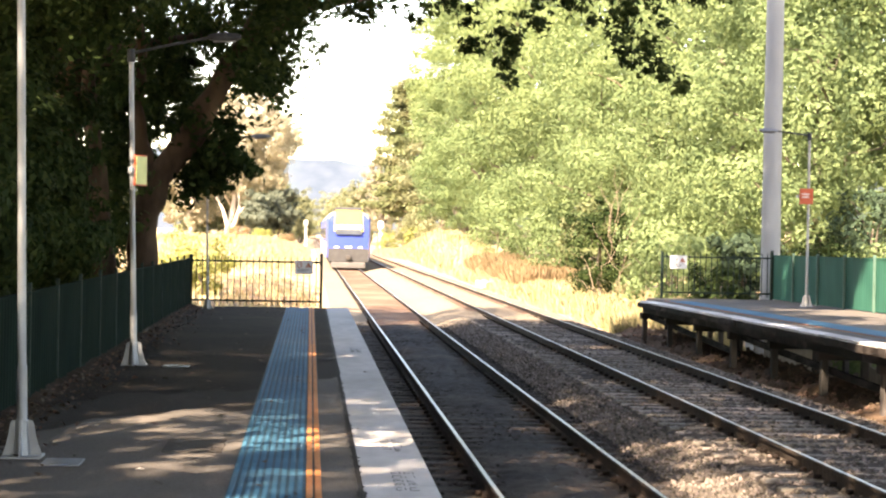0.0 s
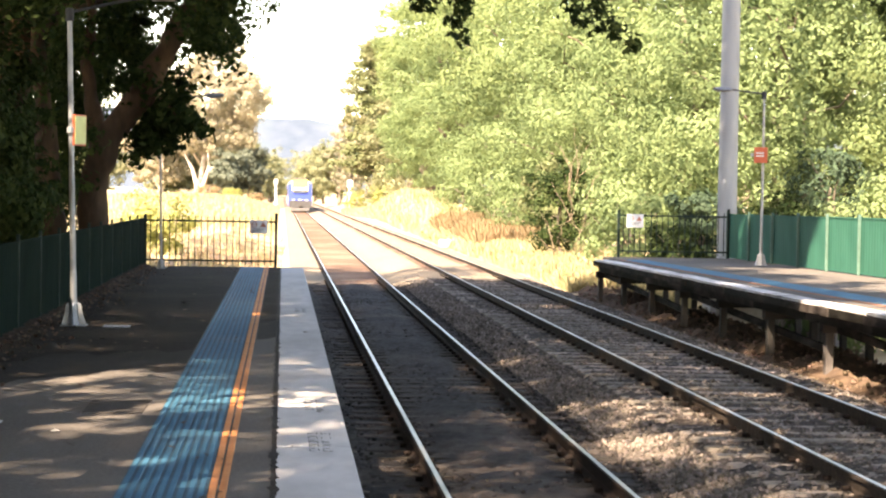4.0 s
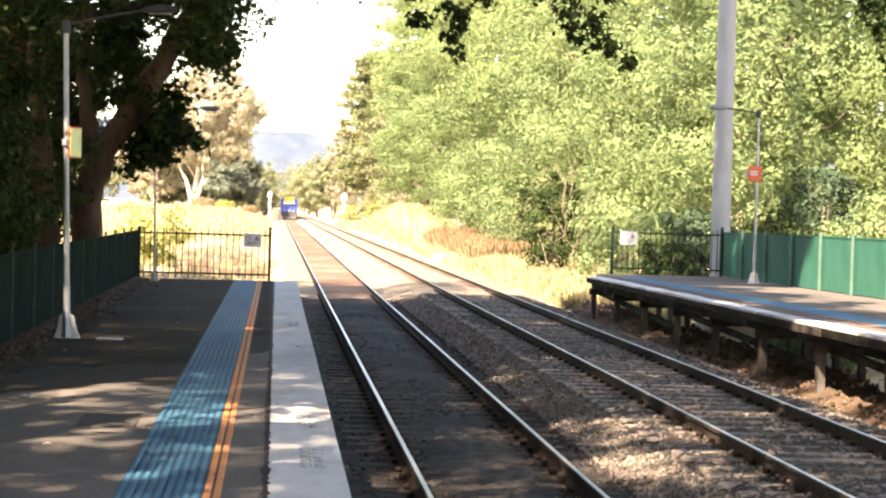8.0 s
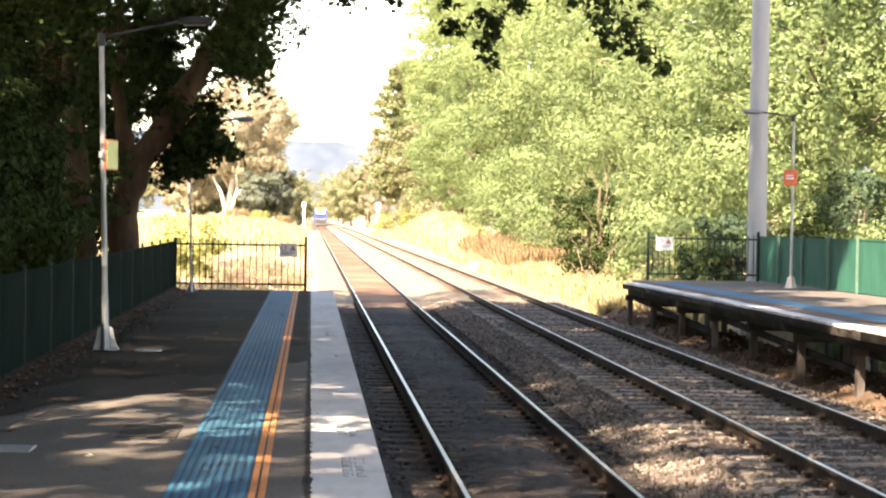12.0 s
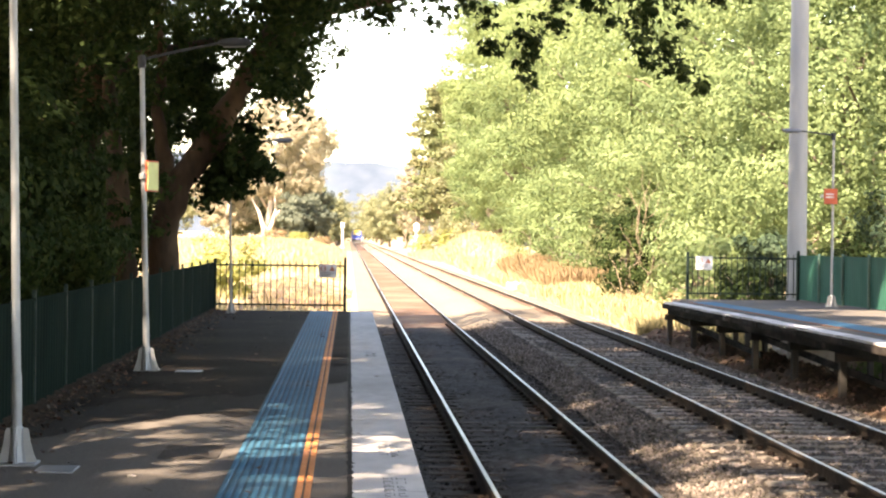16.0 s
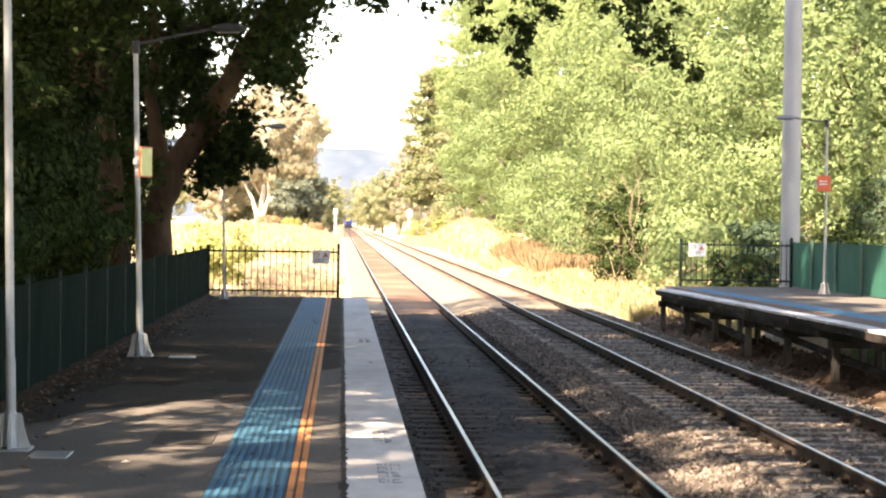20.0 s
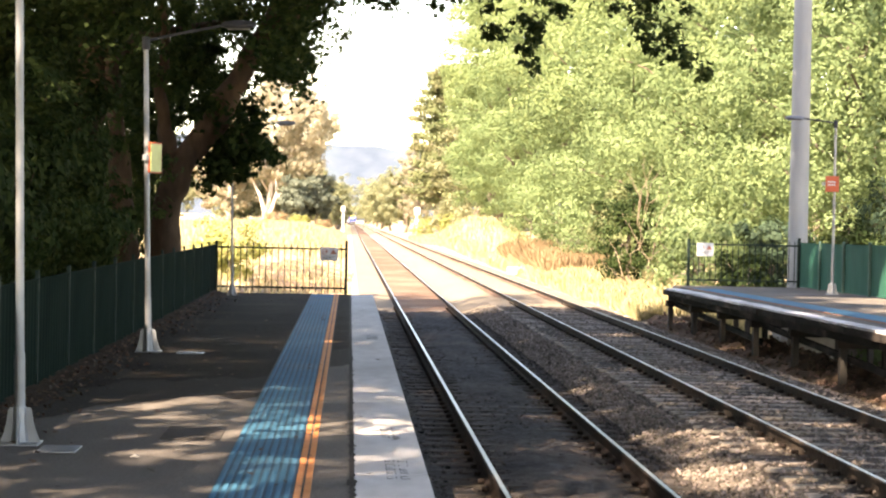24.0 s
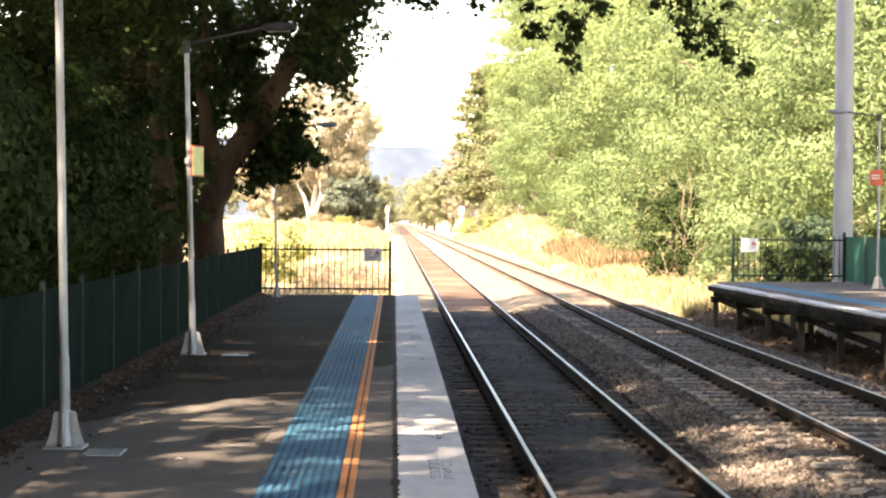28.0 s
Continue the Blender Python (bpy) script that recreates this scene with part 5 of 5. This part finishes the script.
def clear_of_line(x, y, z, margin):
    """Keeps the crowns clear of the platform and tracks: their undersides rise from the fence towards the line. Gaps
    are also cut so that sun patches land in chosen places.
    """
    s = (x + 0.1) / np.maximum(y, 1.0)
    floor = np.interp(s, [-0.2, -0.062, -0.03, -0.012, 0.012, 0.045, 0.06, 0.2], [-0.02, -0.02, 0.036, 0.07, 0.094, 0.108, 0.122, 0.13])
    floor = np.where(y < 28, 0.13, floor)
    over = (z - margin - 1.9) / np.maximum(y, 1.0) > floor
    past_trunk = (s < -0.1) | (s > -0.04) | (y > 43.5) | ((z - margin - 1.9) / np.maximum(y, 1.0) > 0.115)
    gx, gy = x + 0.61 * z, y + 0.976 * z
    sunny = (np.abs(gy - 19) < 4.9) & (gx < -0.3) & (z > 5) & (dapple(gx, gy) > 0.4)
    return np.where(y > 2, over, z > 6) & ~sunny & ~((x > -3.9 - margin) & (z - margin < 3.0)) & ((y < 49) | (x < -3)) & past_trunk & ~((x > 3.4) & (y > 26) & (y < 37)) & ~((np.abs(x + 0.61 * z - 14.2) < 4.2) & (np.abs(y + 0.976 * z - 39) < 9.0)) & ~((np.abs(x + 0.61 * z - 8) < 1.3) & (np.abs(y + 0.976 * z - 29.5) < 2.4)) & ~((np.abs(x + 0.61 * z - 3.7) < 1.1) & (np.abs(y + 0.976 * z - 21.5) < 2.4)) & ~((x > 0.5) & (x < 12) & (y > -12) & (y < 20)) & ~((y + 0.976 * z > 57.5) & (np.abs(x + 0.61 * z - 8.2) < 2.2) & (y < 70))


def upper_crown(tree, x, y, reach, count, seed):
    """An unseen roof of foliage added high over platform and tracks to block the sun: dense, but for a belt of gaps and
    a few holes that let sun patches through.
    """
    r = np.random.default_rng(seed)
    c = np.stack([r.uniform(-14.5, 9.5, count), y + r.uniform(-reach, reach, count), 10.5 + 4.5 * r.random(count)], -1)
    gx, gy = c[:, 0] + 0.61 * c[:, 2], c[:, 1] + 0.976 * c[:, 2]
    streak = dapple(gx, gy)
    belt = np.exp(-(((gy - 19.0) / 4.9) ** 4)) * np.clip((6.2 - gx) / 1.5, 0, 1)
    ok = r.random(len(c)) > belt * np.clip(0.1 + 0.9 * streak + 0.2 * (gx < -1.0) - 0.3 * (gx > 3.0) - 0.3 * (gx > 4.6), 0, 0.98)
    ok &= gy < np.where(gx < -0.8, 53.0, 55.6 + 0.5 * np.sin(gx * 1.7))
    ok &= ~((np.abs(gx - 14.6) < 3.4) & (np.abs(gy - 42) < 6.1)) & ~((np.abs(gx - 8.4) < 1.0) & (np.abs(gy - 29.5) < 2.0))
    ok &= ~((np.abs(gx - 11.2) < 1.5) & (np.abs(gy - 42) < 9) & (streak > -0.1))
    c = c[ok]
    # extra clumps out of view, added to shade the second lamp's lantern
    if 20 < y < 30:
        c = np.concatenate([c, [(-1.75 - 0.61 * h + r.normal() * 0.3, 28.5 - 0.976 * h, 4.35 + h) for h in np.linspace(6.5, 10.5, 14)]])
    p, way = clumped(c, r.uniform(0.6, 1.05, len(c)), 34, r, 0.6, 0.2)
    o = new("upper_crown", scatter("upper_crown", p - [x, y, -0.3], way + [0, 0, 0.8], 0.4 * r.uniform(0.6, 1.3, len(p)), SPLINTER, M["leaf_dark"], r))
    o.parent = tree


# added unseen: x 19 pair blocks sky, pair past y -20 closes the rear
plane_label = "large plane tree in deep shade, its crown mostly out of view"
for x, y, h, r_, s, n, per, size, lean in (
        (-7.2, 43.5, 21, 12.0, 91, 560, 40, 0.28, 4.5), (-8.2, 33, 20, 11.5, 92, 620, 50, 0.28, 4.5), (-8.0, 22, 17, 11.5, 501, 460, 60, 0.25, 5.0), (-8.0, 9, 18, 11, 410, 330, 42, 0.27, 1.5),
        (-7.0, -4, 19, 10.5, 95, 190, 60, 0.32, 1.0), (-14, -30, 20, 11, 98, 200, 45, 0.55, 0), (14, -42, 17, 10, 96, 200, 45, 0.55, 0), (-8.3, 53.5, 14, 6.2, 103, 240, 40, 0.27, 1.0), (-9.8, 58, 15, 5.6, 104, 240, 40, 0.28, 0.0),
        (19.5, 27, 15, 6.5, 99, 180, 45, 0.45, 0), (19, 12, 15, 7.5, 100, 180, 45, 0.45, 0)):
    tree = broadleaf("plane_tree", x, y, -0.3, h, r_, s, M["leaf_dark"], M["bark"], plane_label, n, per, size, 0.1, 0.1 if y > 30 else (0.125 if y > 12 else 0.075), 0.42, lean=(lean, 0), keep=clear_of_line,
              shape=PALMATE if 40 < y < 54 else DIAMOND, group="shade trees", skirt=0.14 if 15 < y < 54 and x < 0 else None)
    if x < -6 and -5 < y < 50:
        upper_crown(tree, x, y, 6.6, 900 if y > 30 else 640, 700 + s)
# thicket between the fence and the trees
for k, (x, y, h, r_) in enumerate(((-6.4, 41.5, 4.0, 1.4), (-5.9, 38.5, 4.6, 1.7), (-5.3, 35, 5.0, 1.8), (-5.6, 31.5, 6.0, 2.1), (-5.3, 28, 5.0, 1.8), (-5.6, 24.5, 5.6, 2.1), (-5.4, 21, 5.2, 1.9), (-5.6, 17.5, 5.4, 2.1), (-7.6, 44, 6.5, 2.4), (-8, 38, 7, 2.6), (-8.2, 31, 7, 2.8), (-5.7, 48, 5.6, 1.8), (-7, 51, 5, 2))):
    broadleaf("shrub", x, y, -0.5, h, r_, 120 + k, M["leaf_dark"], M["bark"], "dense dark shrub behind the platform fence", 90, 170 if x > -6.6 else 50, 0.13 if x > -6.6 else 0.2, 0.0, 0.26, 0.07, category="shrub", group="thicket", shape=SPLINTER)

# the leaning twin stems of the tree at the platform end
stem = thing("plane_tree", pose(-4.05, 43.2, -0.4), "leaning forked plane tree trunk at the fence", "tree", group="shade trees")
r = np.random.default_rng(5)
def gnarled(line, radii, n=14):
    """A knotty stem: a fine tube whose skin swells and pinches."""
    at = np.linspace(0, len(line) - 1, 6 * len(line))
    k = np.arange(len(line))
    fine = [tuple(np.interp(u, k, [q[i] for q in line]) for i in range(3)) for u in at]
    bm = tube(bmesh.new(), fine, [float(np.interp(u, k, radii)) for u in at], n)
    for v in bm.verts:
        q = v.co
        v.co = q + Vector((noise.noise(q * 1.6), noise.noise(q * 1.6 + Vector((7, 0, 0))), 0.0)) * 0.11 + noise.noise_vector(q * 5.0) * 0.03
    return bm


part("trunk", gnarled([(0.1, 0, 0), (0.16, 0, 1.0), (0.18, 0, 1.9), (0.24, 0.02, 2.6), (0.42, 0.04, 3.25), (0.78, 0.08, 3.72), (1.14, 0.1, 4.2), (1.4, 0.15, 4.8), (1.72, 0.2, 5.35), (2.3, 0.4, 6.5), (4.2, 0.6, 9.2)],
                      [0.44, 0.34, 0.3, 0.3, 0.31, 0.27, 0.26, 0.24, 0.21, 0.17, 0.1]), M["bark"], stem, smooth=True)
part("limb", gnarled([(0.3, 0, 2.9), (0.2, 0.1, 3.8), (0.02, 0.1, 4.8), (0.14, 0.1, 5.8), (-0.1, 0.1, 7.5)], [0.21, 0.17, 0.15, 0.12, 0.07], 10), M["bark"], stem, smooth=True)
part("limb", gnarled([(-0.55, 0.1, 0.0), (-0.66, 0.1, 1.6), (-0.7, 0.1, 2.6), (-0.86, 0.1, 4.0), (-1.2, 0, 8)], [0.3, 0.25, 0.22, 0.18, 0.1], 10), M["bark"], stem, smooth=True)
part("limb", tube(bmesh.new(), [(2.0, 0.3, 5.9), (2.4, 0.0, 6.25), (3.6, -0.3, 6.9), (6.6, -0.6, 7.5), (11.2, -0.7, 7.3)], [0.14, 0.11, 0.09, 0.06, 0.02], 7), M["bark"], stem, smooth=True)
part("limb", tube(bmesh.new(), [(1.2, 0.1, 4.35), (1.5, 0.05, 4.2), (1.75, -0.05, 3.95), (1.9, -0.1, 3.7)], [0.08, 0.05, 0.03, 0.012], 6), M["bark"], stem, smooth=True)
# sprays that hang over the line: along the outer limbs
spray = []
for a, b, droop, count in (((2.6, 0.4, 7.6), (8.6, -0.9, 7.7), 1.0, 30), ((1.6, 0.2, 6.6), (5.0, 0.2, 7.6), 0.9, 26), ((1.0, 0.1, 4.6), (1.7, -0.2, 4.5), 0.6, 7)):
    for k in range(count):
        t = r.random()
        spray.append([a[i] + (b[i] - a[i]) * t + r.normal() * 0.35 - (droop * r.random() ** 2 if i == 2 else 0) for i in range(3)])
for hx, hz, m in ((7.0, 6.75, 7), (7.15, 6.3, 7), (7.7, 5.8, 7), (7.45, 6.05, 4), (8.25, 6.75, 6), (9.0, 7.2, 8), (9.85, 6.85, 10), (10.2, 6.4, 9), (10.5, 6.0, 8), (10.95, 5.55, 8), (10.7, 7.0, 9), (11.3, 7.2, 8), (9.5, 7.4, 9), (8.2, 7.5, 8), (6.3, 7.4, 6)):
    for k in range(m // 2):
        spray.append([hx + r.normal() * 0.28, -0.6 + r.normal() * 0.35, hz + r.normal() * 0.2])
for k in range(3):
    for hx, hz in ((1.0, 2.75), (1.95, 3.8), (1.3, 3.0), (1.75, 3.3), (1.9, 3.6), (1.4, 4.1), (1.55, 3.6), (1.6, 3.25), (1.75, 3.9), (1.3, 3.4), (1.1, 3.1), (2.7, 4.95), (2.9, 5.1), (2.6, 5.4), (2.25, 5.2), (2.35, 5.8), (2.8, 6.1)):
        spray.append([hx + r.normal() * 0.16, 0.3 + r.normal() * 0.4, hz + 0.35 + r.normal() * 0.13])
for hx, hz in ((-0.7, 4.6), (-0.45, 4.2), (-0.2, 4.7), (-0.55, 3.7), (-0.3, 3.3), (0.0, 4.3), (-0.1, 3.8), (0.25, 4.6), (-0.8, 4.0), (-0.35, 5.2)):
    for k in range(3):
        spray.append([hx + r.normal() * 0.15, 0.9 + r.normal() * 0.25, hz + r.normal() * 0.18])
for hx, hz in ((-0.5, 5.2), (-0.9, 4.4), (-0.7, 3.7), (-1.1, 3.0), (-0.6, 2.6), (-0.9, 5.8), (0.2, 5.6), (-0.2, 4.8), (0.3, 4.9), (0.9, 5.4), (0.4, 6.2), (-0.4, 2.2), (-1.0, 2.1), (0.15, 3.4)):
    for k in range(3):
        spray.append([hx + r.normal() * 0.2, -0.7 + r.normal() * 0.2, hz + r.normal() * 0.18])
# leaves that close the gaps beside the trunk and hang in layers beyond the fork
for x0, x1, z0, z1, dy, m in ((-1.0, -0.4, 3.7, 5.2, 2.6, 26), (0.35, 1.1, 4.3, 6.2, 2.4, 34), (1.15, 1.85, 3.5, 4.1, 0.5, 20), (1.4, 2.0, 4.4, 5.1, 0.6, 8), (1.0, 1.8, 3.05, 3.5, 0.5, 10), (2.2, 2.9, 5.3, 6.6, 0.5, 18), (1.9, 2.4, 3.4, 3.8, 0.3, 8)):
    for k in range(m):
        spray.append([r.uniform(x0, x1), dy + r.normal() * 0.3, r.uniform(z0, z1)])
part("limb", tube(bmesh.new(), [(10.6, -0.7, 7.35), (13.0, -0.8, 7.7), (15.2, -0.9, 7.6), (16.9, -0.9, 6.8)], [0.05, 0.045, 0.035, 0.015], 6), M["bark"], stem, smooth=True)
for hx, hz in ((15.9, 7.0), (16.3, 6.6), (16.6, 6.2), (16.9, 5.8), (16.4, 6.9), (17.1, 6.5), (17.0, 5.4)):
    for k in range(3):
        spray.append([hx + r.normal() * 0.2, -0.9 + r.normal() * 0.3, hz + r.normal() * 0.2])
# an unseen high bough, added over the tracks to shade the far fence's end
for k in range(20):
    spray.append([9.4 + r.normal() * 0.55, -5.4 + 0.47 * k + r.normal() * 0.2, 12.3 + r.normal() * 0.5])
part("limb", tube(bmesh.new(), [(4.2, 0.6, 9.2), (6.4, 0.4, 10.8), (8.2, -0.6, 11.8), (9.4, -3.5, 12.2)], [0.1, 0.09, 0.07, 0.03], 7), M["bark"], stem, smooth=True)
# more unseen clumps, added to keep sun off the upper mast
for k in range(7):
    spray.append([11.1 + r.normal() * 0.35, 5.3 + r.normal() * 0.4, 14.4 + 0.45 * k])
part("limb", tube(bmesh.new(), [(8.2, -0.6, 11.8), (9.2, 1.5, 12.2), (9.9, 4.0, 13.3), (11.0, 5.2, 15.5), (11.1, 5.3, 17.2)], [0.07, 0.06, 0.05, 0.035, 0.015], 7), M["bark"], stem, smooth=True)
# unseen boughs high over the line, added so that their shade falls on the mast
for k in range(40):
    h = 9.0 + 9.5 * k / 39
    spray.append([6.4 + 4.05 + r.normal() * 0.3, 47.4 - 43.2 + r.normal() * 0.3, h + 0.4])
part("limb", tube(bmesh.new(), [(4.2, 0.6, 9.2), (6.8, 1.6, 10.6), (9.2, 3.0, 11.5), (10.4, 4.2, 14.0), (10.5, 4.2, 19.0)], [0.1, 0.09, 0.08, 0.06, 0.02], 7), M["bark"], stem, smooth=True)
spray = np.array(spray)
big = np.where(spray[:, 2] > 9.2, 1.5, 1.0)
p, way = clumped(spray, r.uniform(0.28, 0.55, len(spray)) * big, 21, r, 0.8, 0.1)
p2, way2 = clumped(spray[big > 1], np.full(int((big > 1).sum()), 0.85), 60, r, 0.8, 0.1)
p, way = np.concatenate([p, p2]), np.concatenate([way, way2])
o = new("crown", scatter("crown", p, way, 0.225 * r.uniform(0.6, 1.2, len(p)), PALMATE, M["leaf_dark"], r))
o.parent = stem


# ---- train ----
def section(w, h0, h1, round_):
    """The outline of a carriage body, from the bottom corner round."""
    out = [(-w, h0), (-w, h1 - round_)]
    for k in range(1, 6):
        a = math.pi / 2 * k / 5
        out.append((-w + round_ * (1 - math.cos(a)), h1 - round_ + round_ * 0.75 * math.sin(a)))
    return out + [(-x, z) for x, z in out[::-1]]


def carriage(parent, y0, length, tail):
    bm = bmesh.new()
    rows = []
    steps = [(0.0, 0.9, 0.95), (0.5, 0.97, 0.99), (1.2, 1.0, 1.0), (length - 0.1, 1.0, 1.0), (length, 0.98, 0.99)] if tail else [(0, 0.98, 0.99), (0.1, 1, 1), (length - 0.1, 1, 1), (length, 0.98, 0.99)]
    for y, sw, sh in steps:
        slope = 0.55 if tail and y < 1.0 else 0.0
        rows.append([bm.verts.new((x * sw, y0 + y + (slope * max(0, (z - 2.0)) / 1.9 * (1 - y)), 0.75 + (z - 0.75) * sh)) for x, z in section(1.49, 0.75, 4.02, 0.75)])
    for r0, r1 in zip(rows, rows[1:]):
        for k in range(len(r0)):
            f = bm.faces.new((r0[k], r0[(k + 1) % len(r0)], r1[(k + 1) % len(r0)], r1[k]))
            f.material_index = 1 if 2 <= k <= len(r0) - 4 else 0
    bm.faces.new(rows[0])
    bm.faces.new(rows[-1][::-1])
    bmesh.ops.recalc_face_normals(bm, faces=bm.faces)
    body = part("car_body", bm, [M["t_blue"], M["t_silver"]], parent, "blue carriage body with a silver roof")
    for side in (-1, 1):
        part("side_band", boxed(side * 1.495 - 0.006, side * 1.495 + 0.006, y0 + 1.4, y0 + length - 0.3, 0.95, 1.75), M["t_white"], body, "white side band")
        part("window_strip", boxed(side * 1.498 - 0.006, side * 1.498 + 0.006, y0 + 2.5, y0 + length - 2.0, 1.95, 2.75), M["t_glass"], body)
    part("underframe", boxed(-1.25, 1.25, y0 + 0.8, y0 + length - 0.5, 0.5, 0.78), M["t_black"], parent)
    for c in (3.2, length - 3.2):
        bogie = part("bogie", boxed(-1.1, 1.1, y0 + c - 1.5, y0 + c + 1.5, 0.35, 0.7, bevel=0.05), M["t_black"], parent)
        for dy in (-1.1, 1.1):
            for side in (-0.75, 0.75):
                bm = bmesh.new()
                bmesh.ops.create_cone(bm, cap_ends=True, segments=18, radius1=0.43, radius2=0.43, depth=0.13, matrix=Matrix.Translation((side, y0 + c + dy, 0.43)) @ Matrix.Rotation(math.pi / 2, 4, "Y"))
                part("wheel", bm, M["rust"], bogie)
    return body


train = thing("train", pose(2.1, 140, ZA), "blue diesel passenger train with a yellow rear end, going away", "train")
carriage(train, 0.0, 24.5, True)
carriage(train, 25.0, 24.0, False)
carriage(train, 49.5, 24.0, False)


def tail_panel(name, x0, x1, z0, z1, off, mat, label, depth=0.05):
    """A panel laid on the sloping rear face."""
    def back(z):
        return 0.55 * max(0, z - 2.0) / 1.9 - off
    bm = bmesh.new()
    zs = [z0, min(max(2.0, z0), z1), z1] if z0 < 2.0 < z1 else [z0, z1]
    cols = []
    for z in zs:
        k = 1 - 0.09 * max(0, z - 2.9)
        cols.append([bm.verts.new((x * k, back(z) + d, z)) for x in (x0, x1) for d in (0, depth)])
    for a, b in zip(cols, cols[1:]):
        for i, j in ((0, 2), (2, 3), (3, 1), (1, 0)):
            bm.faces.new((a[i], a[j], b[j], b[i]))
    bm.faces.new((cols[0][0], cols[0][1], cols[0][3], cols[0][2]))
    bm.faces.new((cols[-1][0], cols[-1][2], cols[-1][3], cols[-1][1]))
    bmesh.ops.recalc_face_normals(bm, faces=bm.faces)
    return part(name, bm, mat, train, label)


tail_panel("rear_panel", -0.98, 0.98, 2.5, 3.9, 0.03, M["t_yellow"], "yellow upper rear panel")
tail_panel("windscreen", -0.86, 0.86, 2.3, 2.64, 0.05, M["t_glass"], "dark rear window")
tail_panel("window_band", -0.86, 0.86, 2.66, 2.92, 0.05, M["t_white"], "white band over the window")
for x in (-0.78, 0.0, 0.78):
    w = 0.28 if x == 0 else 0.2
    tail_panel("light_cluster", x - w * 0.75, x + w * 0.75, 1.4, 1.5, 0.04, M["t_white"], "pale lamp cluster")
tail_panel("rear_skirt", -1.34, 1.34, 0.5, 1.36, 0.05, M["t_grey"], "dark grey lower rear panel", 0.3)
part("bumper", boxed(-1.15, 1.15, -0.22, 0.5, 0.04, 0.46, bevel=0.06), M["t_bumper"], train, "grimy grey bumper")
part("roof_pod", boxed(-0.95, 0.95, 1.6, 5.0, 3.7, 4.12, bevel=0.12), M["t_grey"], train, "dark roof equipment pod")
part("coupler", boxed(-0.15, 0.15, -0.4, 0.1, 0.62, 0.9, bevel=0.03), M["t_black"], train)

# ---- sleepers ----
for tr, rails, z, mat in ((tracks[0], RA, ZA, M["sleeper_dark"]), (tracks[1], RB, ZB, M["sleeper_pale"])):
    mid = sum(rails) / 2
    half = 1.25 if tr is tracks[0] else 1.4
    near_m = to_mesh("sleeper", boxed(-half, half, -0.115, 0.115, -0.2, 0.0, bevel=0.015), mat)
    rr = random.Random(7)
    y = -29.95
    while y < 60:
        o = new("sleeper", near_m)
        o.parent, o.matrix_basis = tr, pose(mid + rr.uniform(-0.03, 0.03), y, z - (0.174 if tr is tracks[0] else 0.146) + rr.uniform(-0.012, 0.003), 0, 0, rr.uniform(-0.6, 0.6))
        y += 0.61
    v, f = [], []
    y = -29.95
    cube = np.array([(sx, sy, sz) for sx in (-1, 1) for sy in (-1, 1) for sz in (0, 1)], float)
    quads = np.array([(0, 1, 3, 2), (4, 6, 7, 5), (0, 4, 5, 1), (2, 3, 7, 6), (1, 5, 7, 3), (0, 2, 6, 4)])
    while y < 60:
        for x in rails:
            for s in (-1, 1):
                f.append(quads + 8 * len(v))
                v.append(cube * (0.03, 0.045, 0.04) + (x + s * 0.095, y, z - (0.16 if tr is tracks[0] else 0.13)))
        y += 0.61
    o = new("rail_clips", sheet("rail_clips", np.concatenate(v), np.concatenate(f), M["rust"]))
    o.parent = tr
    tagged(o, kind="stuff")


def motions():
    rows = [(0, 138.5), (1, 167), (2, 196), (3, 225), (4, 253), (5, 280), (6, 306), (7, 331), (9, 380), (11, 432), (12.5, 475), (14.5, 545), (16.5, 628), (18.5, 700), (20.5, 772),
            (22.5, 842), (24, 895), (25, 930), (26, 963), (27, 1000), (28, 1038)]
    keyed = []
    for t, y in rows:
        heading = math.degrees(math.atan2(bend(y) - bend(y + 4), 4))
        keyed.append((t, pose(2.107 + bend(y), y, ZA, 0, 0, heading)))
    walk(train, keyed)


motions()
